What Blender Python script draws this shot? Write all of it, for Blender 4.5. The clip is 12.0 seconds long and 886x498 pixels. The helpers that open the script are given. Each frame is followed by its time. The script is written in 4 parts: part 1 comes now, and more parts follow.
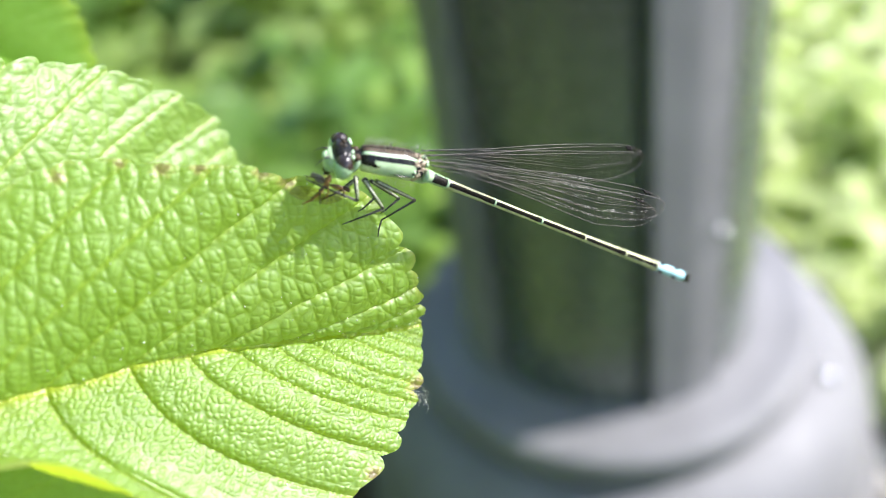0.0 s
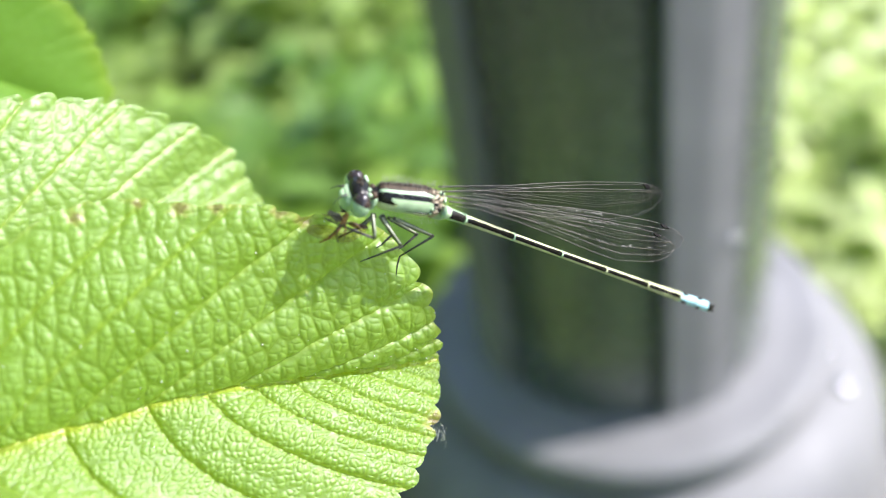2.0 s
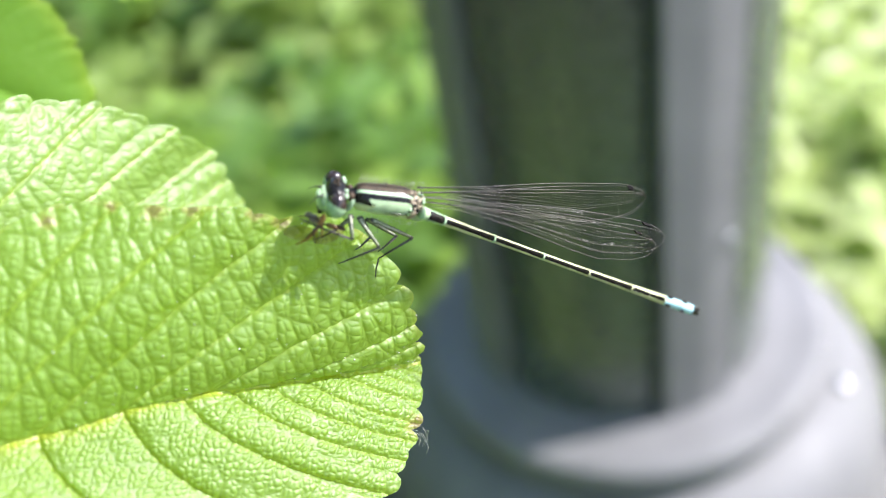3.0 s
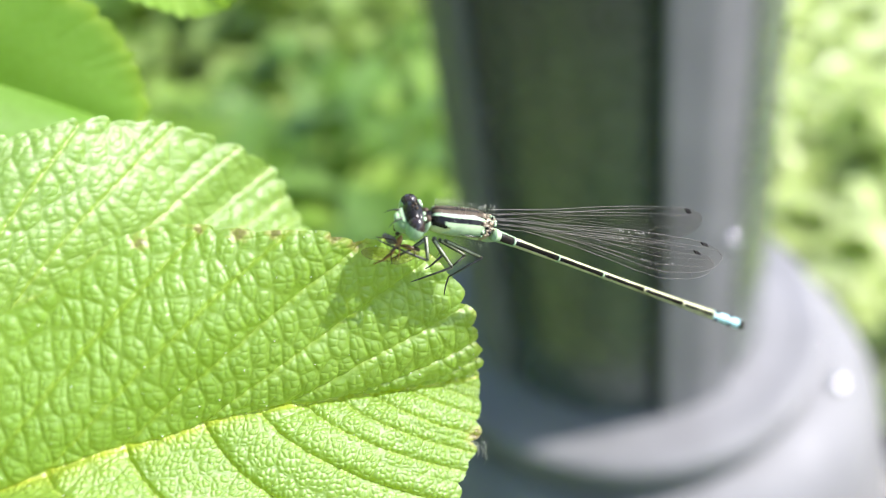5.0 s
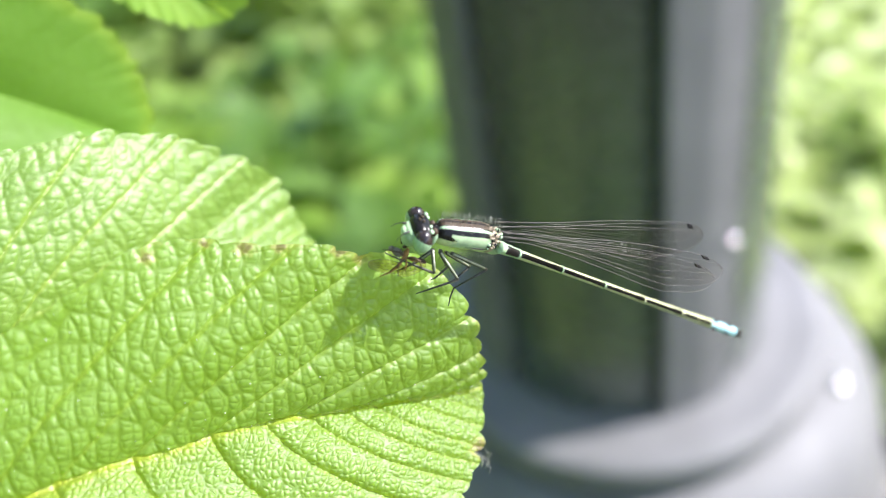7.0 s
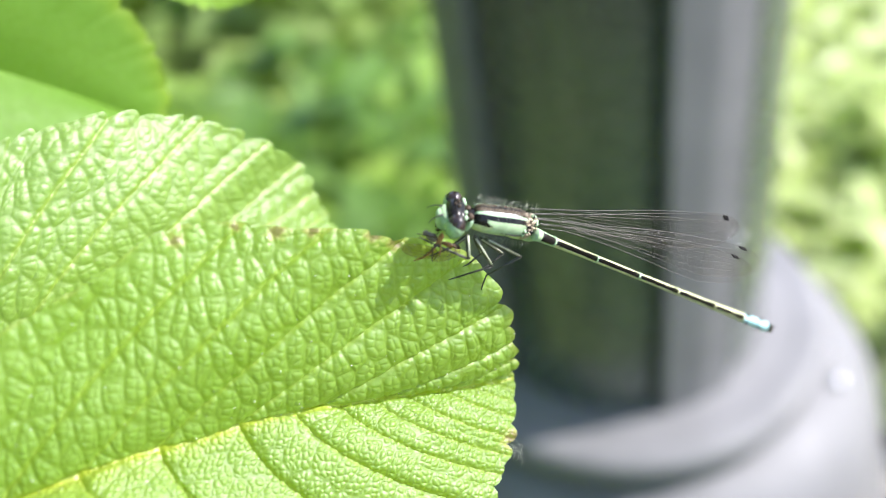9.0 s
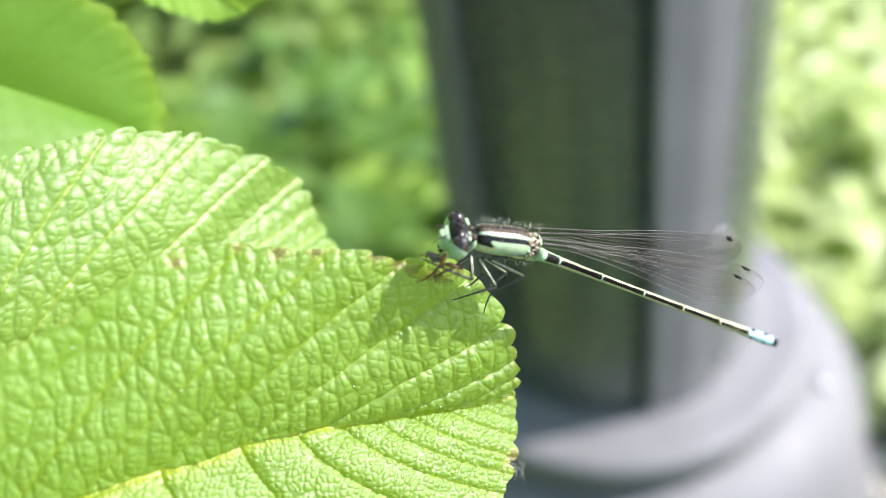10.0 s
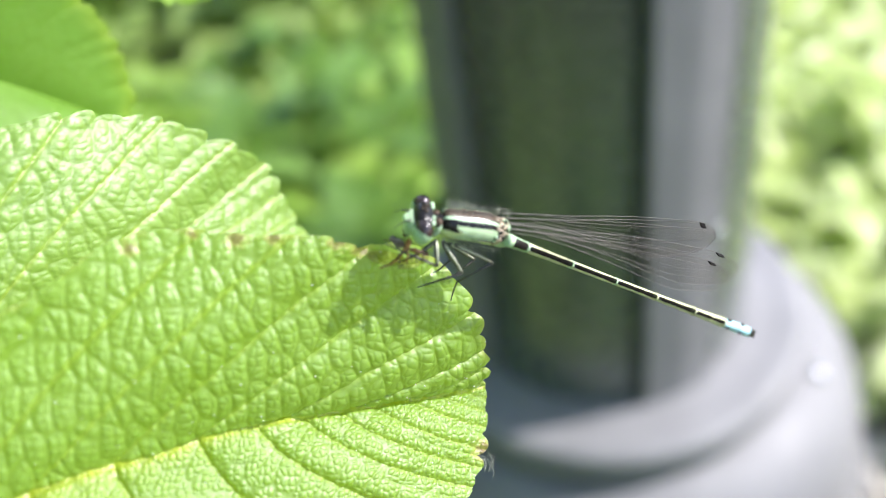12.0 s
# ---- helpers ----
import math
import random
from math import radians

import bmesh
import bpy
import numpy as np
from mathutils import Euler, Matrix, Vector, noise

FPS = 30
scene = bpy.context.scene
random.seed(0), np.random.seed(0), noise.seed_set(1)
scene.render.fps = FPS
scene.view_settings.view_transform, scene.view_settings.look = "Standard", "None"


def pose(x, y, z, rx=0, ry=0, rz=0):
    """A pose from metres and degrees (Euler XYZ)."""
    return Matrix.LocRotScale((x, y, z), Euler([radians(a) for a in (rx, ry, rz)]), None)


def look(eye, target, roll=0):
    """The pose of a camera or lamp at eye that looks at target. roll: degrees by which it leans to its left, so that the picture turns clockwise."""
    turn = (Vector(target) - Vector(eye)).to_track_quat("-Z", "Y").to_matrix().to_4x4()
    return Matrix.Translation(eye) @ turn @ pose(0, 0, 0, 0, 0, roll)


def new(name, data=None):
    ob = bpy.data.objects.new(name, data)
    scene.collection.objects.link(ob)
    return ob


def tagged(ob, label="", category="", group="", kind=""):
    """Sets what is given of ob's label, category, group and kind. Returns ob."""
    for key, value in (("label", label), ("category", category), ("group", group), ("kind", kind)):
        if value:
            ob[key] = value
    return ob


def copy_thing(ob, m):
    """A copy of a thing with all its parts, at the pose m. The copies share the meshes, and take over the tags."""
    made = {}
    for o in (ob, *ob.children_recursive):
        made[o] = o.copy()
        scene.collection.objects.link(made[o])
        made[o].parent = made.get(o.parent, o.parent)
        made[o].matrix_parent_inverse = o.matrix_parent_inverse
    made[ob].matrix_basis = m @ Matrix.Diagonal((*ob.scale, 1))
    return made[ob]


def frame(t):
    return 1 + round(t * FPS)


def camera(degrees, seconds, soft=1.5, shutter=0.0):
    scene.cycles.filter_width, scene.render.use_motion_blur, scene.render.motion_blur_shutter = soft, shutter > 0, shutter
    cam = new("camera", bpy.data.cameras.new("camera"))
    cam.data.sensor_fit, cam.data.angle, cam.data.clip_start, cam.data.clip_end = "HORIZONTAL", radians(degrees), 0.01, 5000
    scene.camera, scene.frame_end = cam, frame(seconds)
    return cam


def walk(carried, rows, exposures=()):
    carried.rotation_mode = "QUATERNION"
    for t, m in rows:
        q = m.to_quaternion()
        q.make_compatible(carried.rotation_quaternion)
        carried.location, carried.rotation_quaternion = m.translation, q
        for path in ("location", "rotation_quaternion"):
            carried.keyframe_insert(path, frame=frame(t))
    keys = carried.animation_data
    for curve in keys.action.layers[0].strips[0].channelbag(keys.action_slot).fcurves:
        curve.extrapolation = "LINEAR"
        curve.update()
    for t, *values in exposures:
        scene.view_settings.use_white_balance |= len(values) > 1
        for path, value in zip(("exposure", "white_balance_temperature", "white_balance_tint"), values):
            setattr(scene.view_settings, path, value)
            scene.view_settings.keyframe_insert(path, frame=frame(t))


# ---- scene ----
# A damselfly with its prey on a shrub's leaf, over a lamp post's foot.
# View space: millimetres from the first eye (x right, y ahead, z up across the line of sight).
cam = camera(47.1, 12.0, soft=1.15)
EYE, TILT, LEAN = 0.549, -41.0, 7.6
BASE = pose(0, 0, EYE, TILT, LEAN, 0)
ROWS = [
    (0, -0.089, 0.176, -0.036, -0.015, 0.000, 0.076),
    (0.5, 0.756, -0.538, 1.163, 0.189, 0.211, 0.134),
    (1, 0.948, -0.554, 1.098, 0.556, 0.401, 0.216),
    (1.5, 0.589, 0.096, 1.395, 0.638, 0.325, 0.216),
    (2, -0.418, 0.361, 1.773, 0.662, 0.380, 0.240),
    (2.5, 0.266, 0.651, 1.445, 0.557, 0.436, 0.450),
    (3, 0.732, 1.242, 1.817, 0.624, 0.428, 0.598),
    (3.5, -3.045, 2.135, 3.320, 0.544, 0.495, 0.591),
    (5.5, -4.051, -2.777, 3.526, 0.187, -0.069, -0.286),
    (6, -4.525, -3.068, 3.724, 0.273, -0.057, -0.187),
    (6.5, -3.767, -2.792, 4.487, 0.244, -0.005, -0.063),
    (8.5, -5.541, -0.933, 3.481, 0.095, -0.152, -0.218),
    (9, -6.393, -0.579, 3.900, -0.008, -0.290, -0.509),
    (9.5, -7.907, 0.169, 3.176, -0.259, -0.276, -0.239),
    (10, -7.465, -0.235, 5.048, -0.855, -0.251, -0.447),
    (10.5, -5.283, 0.310, 4.726, -1.108, -0.266, -0.332),
    (11, -4.487, 2.606, 3.537, -1.056, -0.774, -0.374),
    (11.5, -5.265, 2.732, 4.498, -0.927, -0.799, -0.394),
    (12, -5.456, 1.579, 4.824, -0.944, -0.800, -0.409),
]
cam.data.dof.use_dof = True
cam.data.dof.focus_distance = 0.0632
cam.data.dof.aperture_fstop = 22.0
walk(cam, [(t, BASE @ pose(x / 1000, y / 1000, z / 1000, 90 + pitch, roll, yaw)) for t, x, y, z, yaw, pitch, roll in ROWS],
     [(0, 1.2, 6350, 14), (12, 1.22, 6350, 14)])

# ---- light ----
SUN = (BASE.to_3x3() @ Vector((0.645, -0.41, 0.645))).normalized()
world = bpy.data.worlds.new("sky")
scene.world = world
world.use_nodes = True
sky = world.node_tree.nodes.new("ShaderNodeTexSky")
sky.sky_type, sky.sun_disc = "NISHITA", False
sky.sun_elevation, sky.sun_rotation = math.asin(SUN.z), math.atan2(SUN.x, SUN.y)
world.node_tree.links.new(sky.outputs[0], world.node_tree.nodes["Background"].inputs[0])
world.node_tree.nodes["Background"].inputs[1].default_value = 0.15
sun = new("sun", bpy.data.lights.new("sun", "SUN"))
sun.data.energy, sun.data.angle, sun.data.color = 4.7, radians(0.53), (1.0, 0.97, 0.935)
sun.matrix_world = look(SUN * 10, (0, 0, 0))


# ---- materials ----
class Mat:
    """A node material: its tree, its main shader, and short ways to add and join nodes."""

    def __init__(self, name, colour=(0.5, 0.5, 0.5), rough=0.5, metal=0.0, spec=0.5):
        self.mat = bpy.data.materials.new(name)
        self.mat.use_nodes = True
        self.tree = self.mat.node_tree
        self.main = self.tree.nodes["Principled BSDF"]
        self.out = self.tree.nodes["Material Output"]
        self.set(self.main, **{"Base Color": (*colour, 1), "Roughness": rough, "Metallic": metal, "Specular IOR Level": spec})

    def set(self, node, **values):
        for key, value in values.items():
            if isinstance(value, bpy.types.NodeSocket):
                self.tree.links.new(value, node.inputs[key])
            else:
                node.inputs[key].default_value = value
        return node

    def add(self, kind, **values):
        return self.set(self.tree.nodes.new(kind), **values)

    def place(self):
        return self.add("ShaderNodeTexCoord").outputs["Object"]

    def noise(self, scale, detail=3.0, vector=None, rough=0.55):
        return self.add("ShaderNodeTexNoise", Vector=vector or self.place(), Scale=scale, Detail=detail, Roughness=rough).outputs[0]

    def cells(self, scale, vector=None):
        return self.add("ShaderNodeTexVoronoi", Vector=vector or self.place(), Scale=scale).outputs[0]

    def ramp(self, factor, *stops):
        node = self.add("ShaderNodeValToRGB", Fac=factor)
        spots = node.color_ramp.elements
        while len(spots) < len(stops):
            spots.new(0.5)
        for spot, (at, colour) in zip(spots, stops):
            spot.position = at
            spot.color = (*colour, 1) if isinstance(colour, tuple) else (colour, colour, colour, 1)
        return node.outputs[0]

    def mix(self, factor, a, b):
        node = self.tree.nodes.new("ShaderNodeMix")
        node.data_type = "RGBA"
        for socket, value in ((node.inputs[0], factor), (node.inputs[6], a), (node.inputs[7], b)):
            if isinstance(value, bpy.types.NodeSocket):
                self.tree.links.new(value, socket)
            else:
                socket.default_value = (*value, 1) if isinstance(value, tuple) else value
        return node.outputs[2]

    def attribute(self, name):
        node = self.tree.nodes.new("ShaderNodeAttribute")
        node.attribute_name = name
        return node.outputs["Fac"]

    def bump(self, height, depth, strength=1.0):
        node = self.add("ShaderNodeBump", Height=height, Distance=depth, Strength=strength)
        self.set(self.main, Normal=node.outputs[0])
        return node.outputs[0]

    def thin(self, share, colour, normal=None):
        """Lets a share of the light through, as a leaf does."""
        glow = self.add("ShaderNodeBsdfTranslucent", Color=colour if isinstance(colour, bpy.types.NodeSocket) else (*colour, 1))
        if normal:
            self.set(glow, Normal=normal)
        blend = self.tree.nodes.new("ShaderNodeMixShader")
        blend.inputs[0].default_value = share
        self.tree.links.new(self.main.outputs[0], blend.inputs[1])
        self.tree.links.new(glow.outputs[0], blend.inputs[2])
        self.tree.links.new(blend.outputs[0], self.out.inputs[0])


def leaf_material(name, deep, bright, through_colour, rough=0.45, share=0.35, spec=0.8, coat=0.25):
    m = Mat(name, rough=rough, spec=spec)
    vein, spot = m.attribute("vein"), m.attribute("spot")
    blotch = m.ramp(m.noise(140, 4), (0.3, 0.0), (0.7, 1.0))
    green = m.mix(blotch, deep, tuple(0.6 * a + 0.4 * b for a, b in zip(deep, bright)))
    fine = m.ramp(m.noise(2600, 3), (0.35, 0.0), (0.65, 1.0))
    green = m.mix(m.ramp(fine, (0.0, 0.0), (1.0, 0.35)), green, bright)
    green = m.mix(m.ramp(vein, (0.0, 0.0), (1.0, 0.95)), green, (0.54, 0.58, 0.05))
    # Shade of the creases between cells, put into the leaf colour.
    green = m.mix(m.ramp(m.attribute("crease_shade"), (0.0, 0.0), (1.0, 0.6)), green, (0.8 * deep[0], 0.75 * deep[1], 0.3 * deep[2]))
    green = m.mix(m.ramp(spot, (0.10, 0.0), (0.55, 0.7)), green, (0.50, 0.43, 0.14))
    green = m.mix(m.ramp(spot, (0.5, 0.0), (0.78, 0.9)), green, (0.16, 0.07, 0.05))
    m.set(m.main, **{"Base Color": green, "Coat Weight": coat, "Coat Roughness": 0.47, "Roughness": m.ramp(m.noise(900, 3), (0.3, rough - 0.07), (0.7, rough + 0.1))})
    m.bump(m.noise(5200, 3), 0.00004, 0.8)
    m.thin(share, through_colour)
    return m.mat


def plain(name, colour, rough=0.5, metal=0.0, spec=0.5, grain=2500, swing=0.25, depth=0.00002, coat=0.0):
    """A material with fine grain in its colour and surface."""
    m = Mat(name, colour, rough, metal, spec)
    speck = m.noise(grain, 4)
    tone = m.ramp(speck, (0.3, tuple(c * (1 - swing) for c in colour)), (0.7, tuple(min(1, c * (1 + swing)) for c in colour)))
    m.set(m.main, **{"Base Color": tone, "Coat Weight": coat})
    if depth:
        m.bump(speck, depth, 0.6)
    return m.mat


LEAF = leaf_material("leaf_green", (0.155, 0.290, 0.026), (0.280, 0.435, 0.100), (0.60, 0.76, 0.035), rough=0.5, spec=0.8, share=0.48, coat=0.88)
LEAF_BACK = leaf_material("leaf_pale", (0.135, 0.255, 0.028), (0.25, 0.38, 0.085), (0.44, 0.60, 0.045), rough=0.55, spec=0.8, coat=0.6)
LEAF_TOP = leaf_material("leaf_deep", (0.10, 0.225, 0.022), (0.19, 0.34, 0.06), (0.33, 0.56, 0.03), rough=0.55, share=0.45, spec=0.35, coat=0.0)
LEAF_SMOOTH = leaf_material("leaf_smooth", (0.19, 0.36, 0.04), (0.30, 0.48, 0.08), (0.46, 0.68, 0.08), rough=0.5, share=0.5, spec=0.35, coat=0.0)
STEM = plain("stem_bark", (0.16, 0.13, 0.07), 0.7, grain=900, depth=0.0002)
PETIOLE = plain("petiole_green", (0.26, 0.36, 0.08), 0.45, grain=1500)

GREEN_BODY = plain("body_green", (0.38, 0.51, 0.30), 0.45, swing=0.18, grain=1800)
GREEN_FACE = plain("face_green", (0.34, 0.48, 0.28), 0.36, swing=0.15, grain=2200)
PALE_STRIPE = plain("pale_stripe", (0.36, 0.51, 0.32), 0.38, swing=0.1)
YELLOW_SIDE = plain("yellow_side", (0.50, 0.51, 0.30), 0.32, swing=0.2)
YELLOW_BELLY = plain("yellow_belly", (0.52, 0.60, 0.30), 0.45, swing=0.2)
GLOSS_BLACK = plain("tail_black", (0.006, 0.006, 0.005), 0.22, spec=0.15, swing=0.3, depth=0)
BLACK = plain("body_black", (0.010, 0.009, 0.008), 0.25, spec=0.25, swing=0.4, coat=0.1)
BROWN = plain("body_brown", (0.060, 0.042, 0.027), 0.55, spec=0.2, swing=0.35, grain=3500, depth=0.00003)
BLUE = plain("tail_blue", (0.36, 0.63, 0.68), 0.4, swing=0.1)
EYE_DARK = plain("eye_dark", (0.022, 0.015, 0.013), 0.16, swing=0.9, grain=2600, depth=0.00001, coat=0.35)
EYE_GREEN = plain("eye_green", (0.27, 0.42, 0.24), 0.16, swing=0.2, grain=5000, depth=0.000006, coat=0.6)
WING_ROOT = plain("wing_root", (0.30, 0.24, 0.17), 0.45, swing=0.6, grain=2500, depth=0.00006)
LEG = plain("leg_dark", (0.066, 0.062, 0.052), 0.5, swing=0.4)
LEG_PALE = plain("leg_pale", (0.46, 0.47, 0.36), 0.4, swing=0.2)
HAIR = plain("hair_pale", (0.42, 0.42, 0.35), 0.5, swing=0.1, depth=0)
VEIN = plain("wing_vein", (0.075, 0.066, 0.060), 0.4, swing=0.3, depth=0)
DUST = plain("dust_grain", (0.75, 0.74, 0.68), 0.3, swing=0.1, depth=0)
STIGMA = plain("wing_stigma", (0.010, 0.009, 0.009), 0.8, spec=0.1, swing=0.3)
PREY = plain("prey_orange", (0.36, 0.17, 0.045), 0.35, swing=0.4, grain=2500, depth=0.00003)
PREY_GREY = plain("prey_grey", (0.27, 0.23, 0.18), 0.5, swing=0.5, grain=3500, depth=0.00004)
PREY_DARK = plain("prey_brown", (0.09, 0.05, 0.025), 0.4, swing=0.4, grain=2500, depth=0.00003)


def membrane(name, tint, gloss, haze):
    m = Mat(name)
    m.tree.nodes.remove(m.main)
    clear = m.add("ShaderNodeBsdfTransparent", Color=(*tint, 1))
    shine = m.add("ShaderNodeBsdfGlossy", Color=(0.9, 0.9, 0.92, 1), Roughness=0.16)
    normal = m.add("ShaderNodeBump", Height=m.noise(1300, 2), Distance=0.00006, Strength=1.0).outputs[0]
    m.set(shine, Normal=normal)
    dust = m.add("ShaderNodeBsdfDiffuse", Color=(0.6, 0.58, 0.55, 1))
    a = m.tree.nodes.new("ShaderNodeMixShader")
    b = m.tree.nodes.new("ShaderNodeMixShader")
    a.inputs[0].default_value, b.inputs[0].default_value = gloss, haze
    m.tree.links.new(clear.outputs[0], a.inputs[1])
    m.tree.links.new(shine.outputs[0], a.inputs[2])
    m.tree.links.new(a.outputs[0], b.inputs[1])
    m.tree.links.new(dust.outputs[0], b.inputs[2])
    m.tree.links.new(b.outputs[0], m.out.inputs[0])
    return m.mat


MEMBRANE = membrane("wing_membrane", (0.93, 0.915, 0.90), 0.0006, 0.0015)
PREY_WING = membrane("prey_wing", (0.80, 0.70, 0.46), 0.02, 0.02)


def post_paint(name, colour, dusty, rough=0.52, spec=0.35, coat=0.0):
    m = Mat(name, rough=rough, spec=spec)
    tone = m.ramp(m.noise(22, 5), (0.3, tuple(0.85 * c for c in colour)), (0.7, tuple(1.15 * c for c in colour)))
    dust = m.ramp(m.noise(160, 6), (0.45, 0.0), (0.75, dusty))
    m.set(m.main, **{"Base Color": m.mix(dust, tone, (0.21, 0.205, 0.2)), "Coat Weight": coat, "Coat Roughness": 0.12,
                     "Roughness": m.ramp(m.noise(60, 4), (0.3, rough), (0.7, rough + 0.13))})
    m.bump(m.noise(420, 3), 0.0004, 0.5)
    return m.mat


POST = post_paint("post_grey", (0.165, 0.164, 0.169), 0.3, rough=0.55, spec=0.4)
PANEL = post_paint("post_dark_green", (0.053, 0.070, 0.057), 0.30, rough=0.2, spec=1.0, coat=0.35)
STEEL = plain("bolt_steel", (0.45, 0.45, 0.46), 0.22, metal=1.0, grain=600, depth=0.0001)


def soil_material():
    m = Mat("soil", rough=0.9, spec=0.2)
    tone = m.ramp(m.noise(11, 8), (0.3, (0.055, 0.043, 0.032)), (0.55, (0.11, 0.088, 0.066)), (0.75, (0.15, 0.125, 0.10)))
    crumb = m.ramp(m.cells(130), (0.0, 0.35), (0.6, 1.0))
    m.set(m.main, **{"Base Color": m.mix(crumb, (0.035, 0.025, 0.018), tone)})
    m.bump(m.noise(90, 8), 0.012, 1.0)
    return m.mat


def stone_material():
    m = Mat("gravel_stone", rough=0.75)
    chance = m.add("ShaderNodeNewGeometry").outputs["Random Per Island"]
    tone = m.ramp(chance, (0.0, (0.38, 0.35, 0.31)), (0.5, (0.54, 0.51, 0.46)), (1.0, (0.68, 0.65, 0.60)))
    m.set(m.main, **{"Base Color": m.mix(m.ramp(m.noise(300, 4), (0.3, 0.0), (0.7, 0.5)), tone, (0.3, 0.27, 0.24))})
    m.bump(m.noise(500, 4), 0.001, 0.7)
    return m.mat


def weed_material(name, a, b, share=0.4, rough=0.4, glow=(0.42, 0.62, 0.06)):
    m = Mat(name, rough=rough)
    chance = m.add("ShaderNodeNewGeometry").outputs["Random Per Island"]
    tone = m.mix(chance, a, b)
    m.set(m.main, **{"Base Color": m.mix(m.ramp(m.noise(90, 4), (0.35, 0.0), (0.7, 0.5)), tone, tuple(0.6 * c for c in a))})
    m.bump(m.noise(260, 3), 0.0006, 0.6)
    m.thin(share, glow)
    return m.mat


SOIL, STONE = soil_material(), stone_material()
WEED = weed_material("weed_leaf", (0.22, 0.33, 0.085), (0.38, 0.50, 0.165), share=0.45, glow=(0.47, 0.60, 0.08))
# Leaf colour raised past its own tone, so the plants look strongly sunlit.
WEED_SUNLIT = weed_material("weed_leaf_sunlit", (0.50, 0.57, 0.23), (0.72, 0.77, 0.47), share=0.5, glow=(0.66, 0.80, 0.25))
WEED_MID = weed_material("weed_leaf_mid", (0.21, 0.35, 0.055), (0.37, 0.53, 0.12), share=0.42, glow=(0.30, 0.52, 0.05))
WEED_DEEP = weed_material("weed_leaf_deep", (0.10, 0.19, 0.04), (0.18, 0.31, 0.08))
DRY = weed_material("dry_leaf", (0.10, 0.078, 0.052), (0.20, 0.16, 0.11), share=0.15, rough=0.7)


# ---- building helpers ----
def mesh_of(bm, name, materials, smooth=True):
    data = bpy.data.meshes.new(name)
    bm.to_mesh(data)
    bm.free()
    for m in materials if isinstance(materials, (list, tuple)) else [materials]:
        data.materials.append(m)
    if smooth:
        data.shade_smooth()
    return data


def part(name, bm, material, parent, label="", at=None, smooth=True, kind=""):
    """Links a bmesh as one mesh object under a thing or part, at a pose in its space."""
    ob = new(name, mesh_of(bm, name, material, smooth))
    ob.parent = parent
    if at is not None:
        ob.matrix_basis = at
    return tagged(ob, label, kind=kind)


def thing(name, at, label, category, group=""):
    ob = new(name)
    ob.empty_display_size = 0.01
    ob.matrix_world = at
    return tagged(ob, label, category, group)


def tube(bm, points, radii, sides=6, slot=0, squash=1.0):
    """A tapered tube along points, closed at both ends."""
    points = [Vector(p) for p in points]
    rings = []
    side = None
    for n, p in enumerate(points):
        ahead = (points[min(n + 1, len(points) - 1)] - points[max(n - 1, 0)]).normalized()
        if side is None:
            side = ahead.orthogonal().normalized()
        side = (side - ahead * side.dot(ahead)).normalized()
        up = ahead.cross(side)
        r = float(radii[n] if isinstance(radii, (list, tuple)) else radii)
        rings.append([bm.verts.new(p + r * (math.cos(a) * side + squash * math.sin(a) * up))
                      for a in (2 * math.pi * k / sides for k in range(sides))])
    for one, two in zip(rings, rings[1:]):
        for k in range(sides):
            bm.faces.new((one[k], one[(k + 1) % sides], two[(k + 1) % sides], two[k])).material_index = slot
    bm.faces.new(rings[0][::-1]).material_index = slot
    bm.faces.new(rings[-1]).material_index = slot


def ball(bm, centre, size, turn=None, rings=12, sides=16, slot=0):
    """An ellipsoid of the half-axes size."""
    m = Matrix.Translation(centre) @ (turn or Matrix()) @ Matrix.Diagonal((*size, 1))
    faces = bmesh.ops.create_uvsphere(bm, u_segments=sides, v_segments=rings, radius=1, matrix=m)["verts"]
    for f in {f for v in faces for f in v.link_faces}:
        f.material_index = slot


def spline(points, t):
    """Places at the parameters t in 0..1 on a smooth curve through points, by arc length."""
    p = np.array(points, float)
    p = np.vstack([2 * p[0] - p[1], p, 2 * p[-1] - p[-2]])
    fine = []
    for a, b, c, d in zip(p, p[1:], p[2:], p[3:]):
        u = np.linspace(0, 1, 24, endpoint=False)[:, None]
        fine.append(0.5 * (2 * b + (c - a) * u + (2 * a - 5 * b + 4 * c - d) * u ** 2 + (3 * b - a - 3 * c + d) * u ** 3))
    fine = np.vstack(fine + [p[-2:-1]])
    run = np.concatenate([[0], np.cumsum(np.linalg.norm(np.diff(fine, axis=0), axis=1))])
    t = np.clip(np.asarray(t, float), 0, 1) * run[-1]
    return np.stack([np.interp(t, run, fine[:, k]) for k in range(fine.shape[1])], -1)


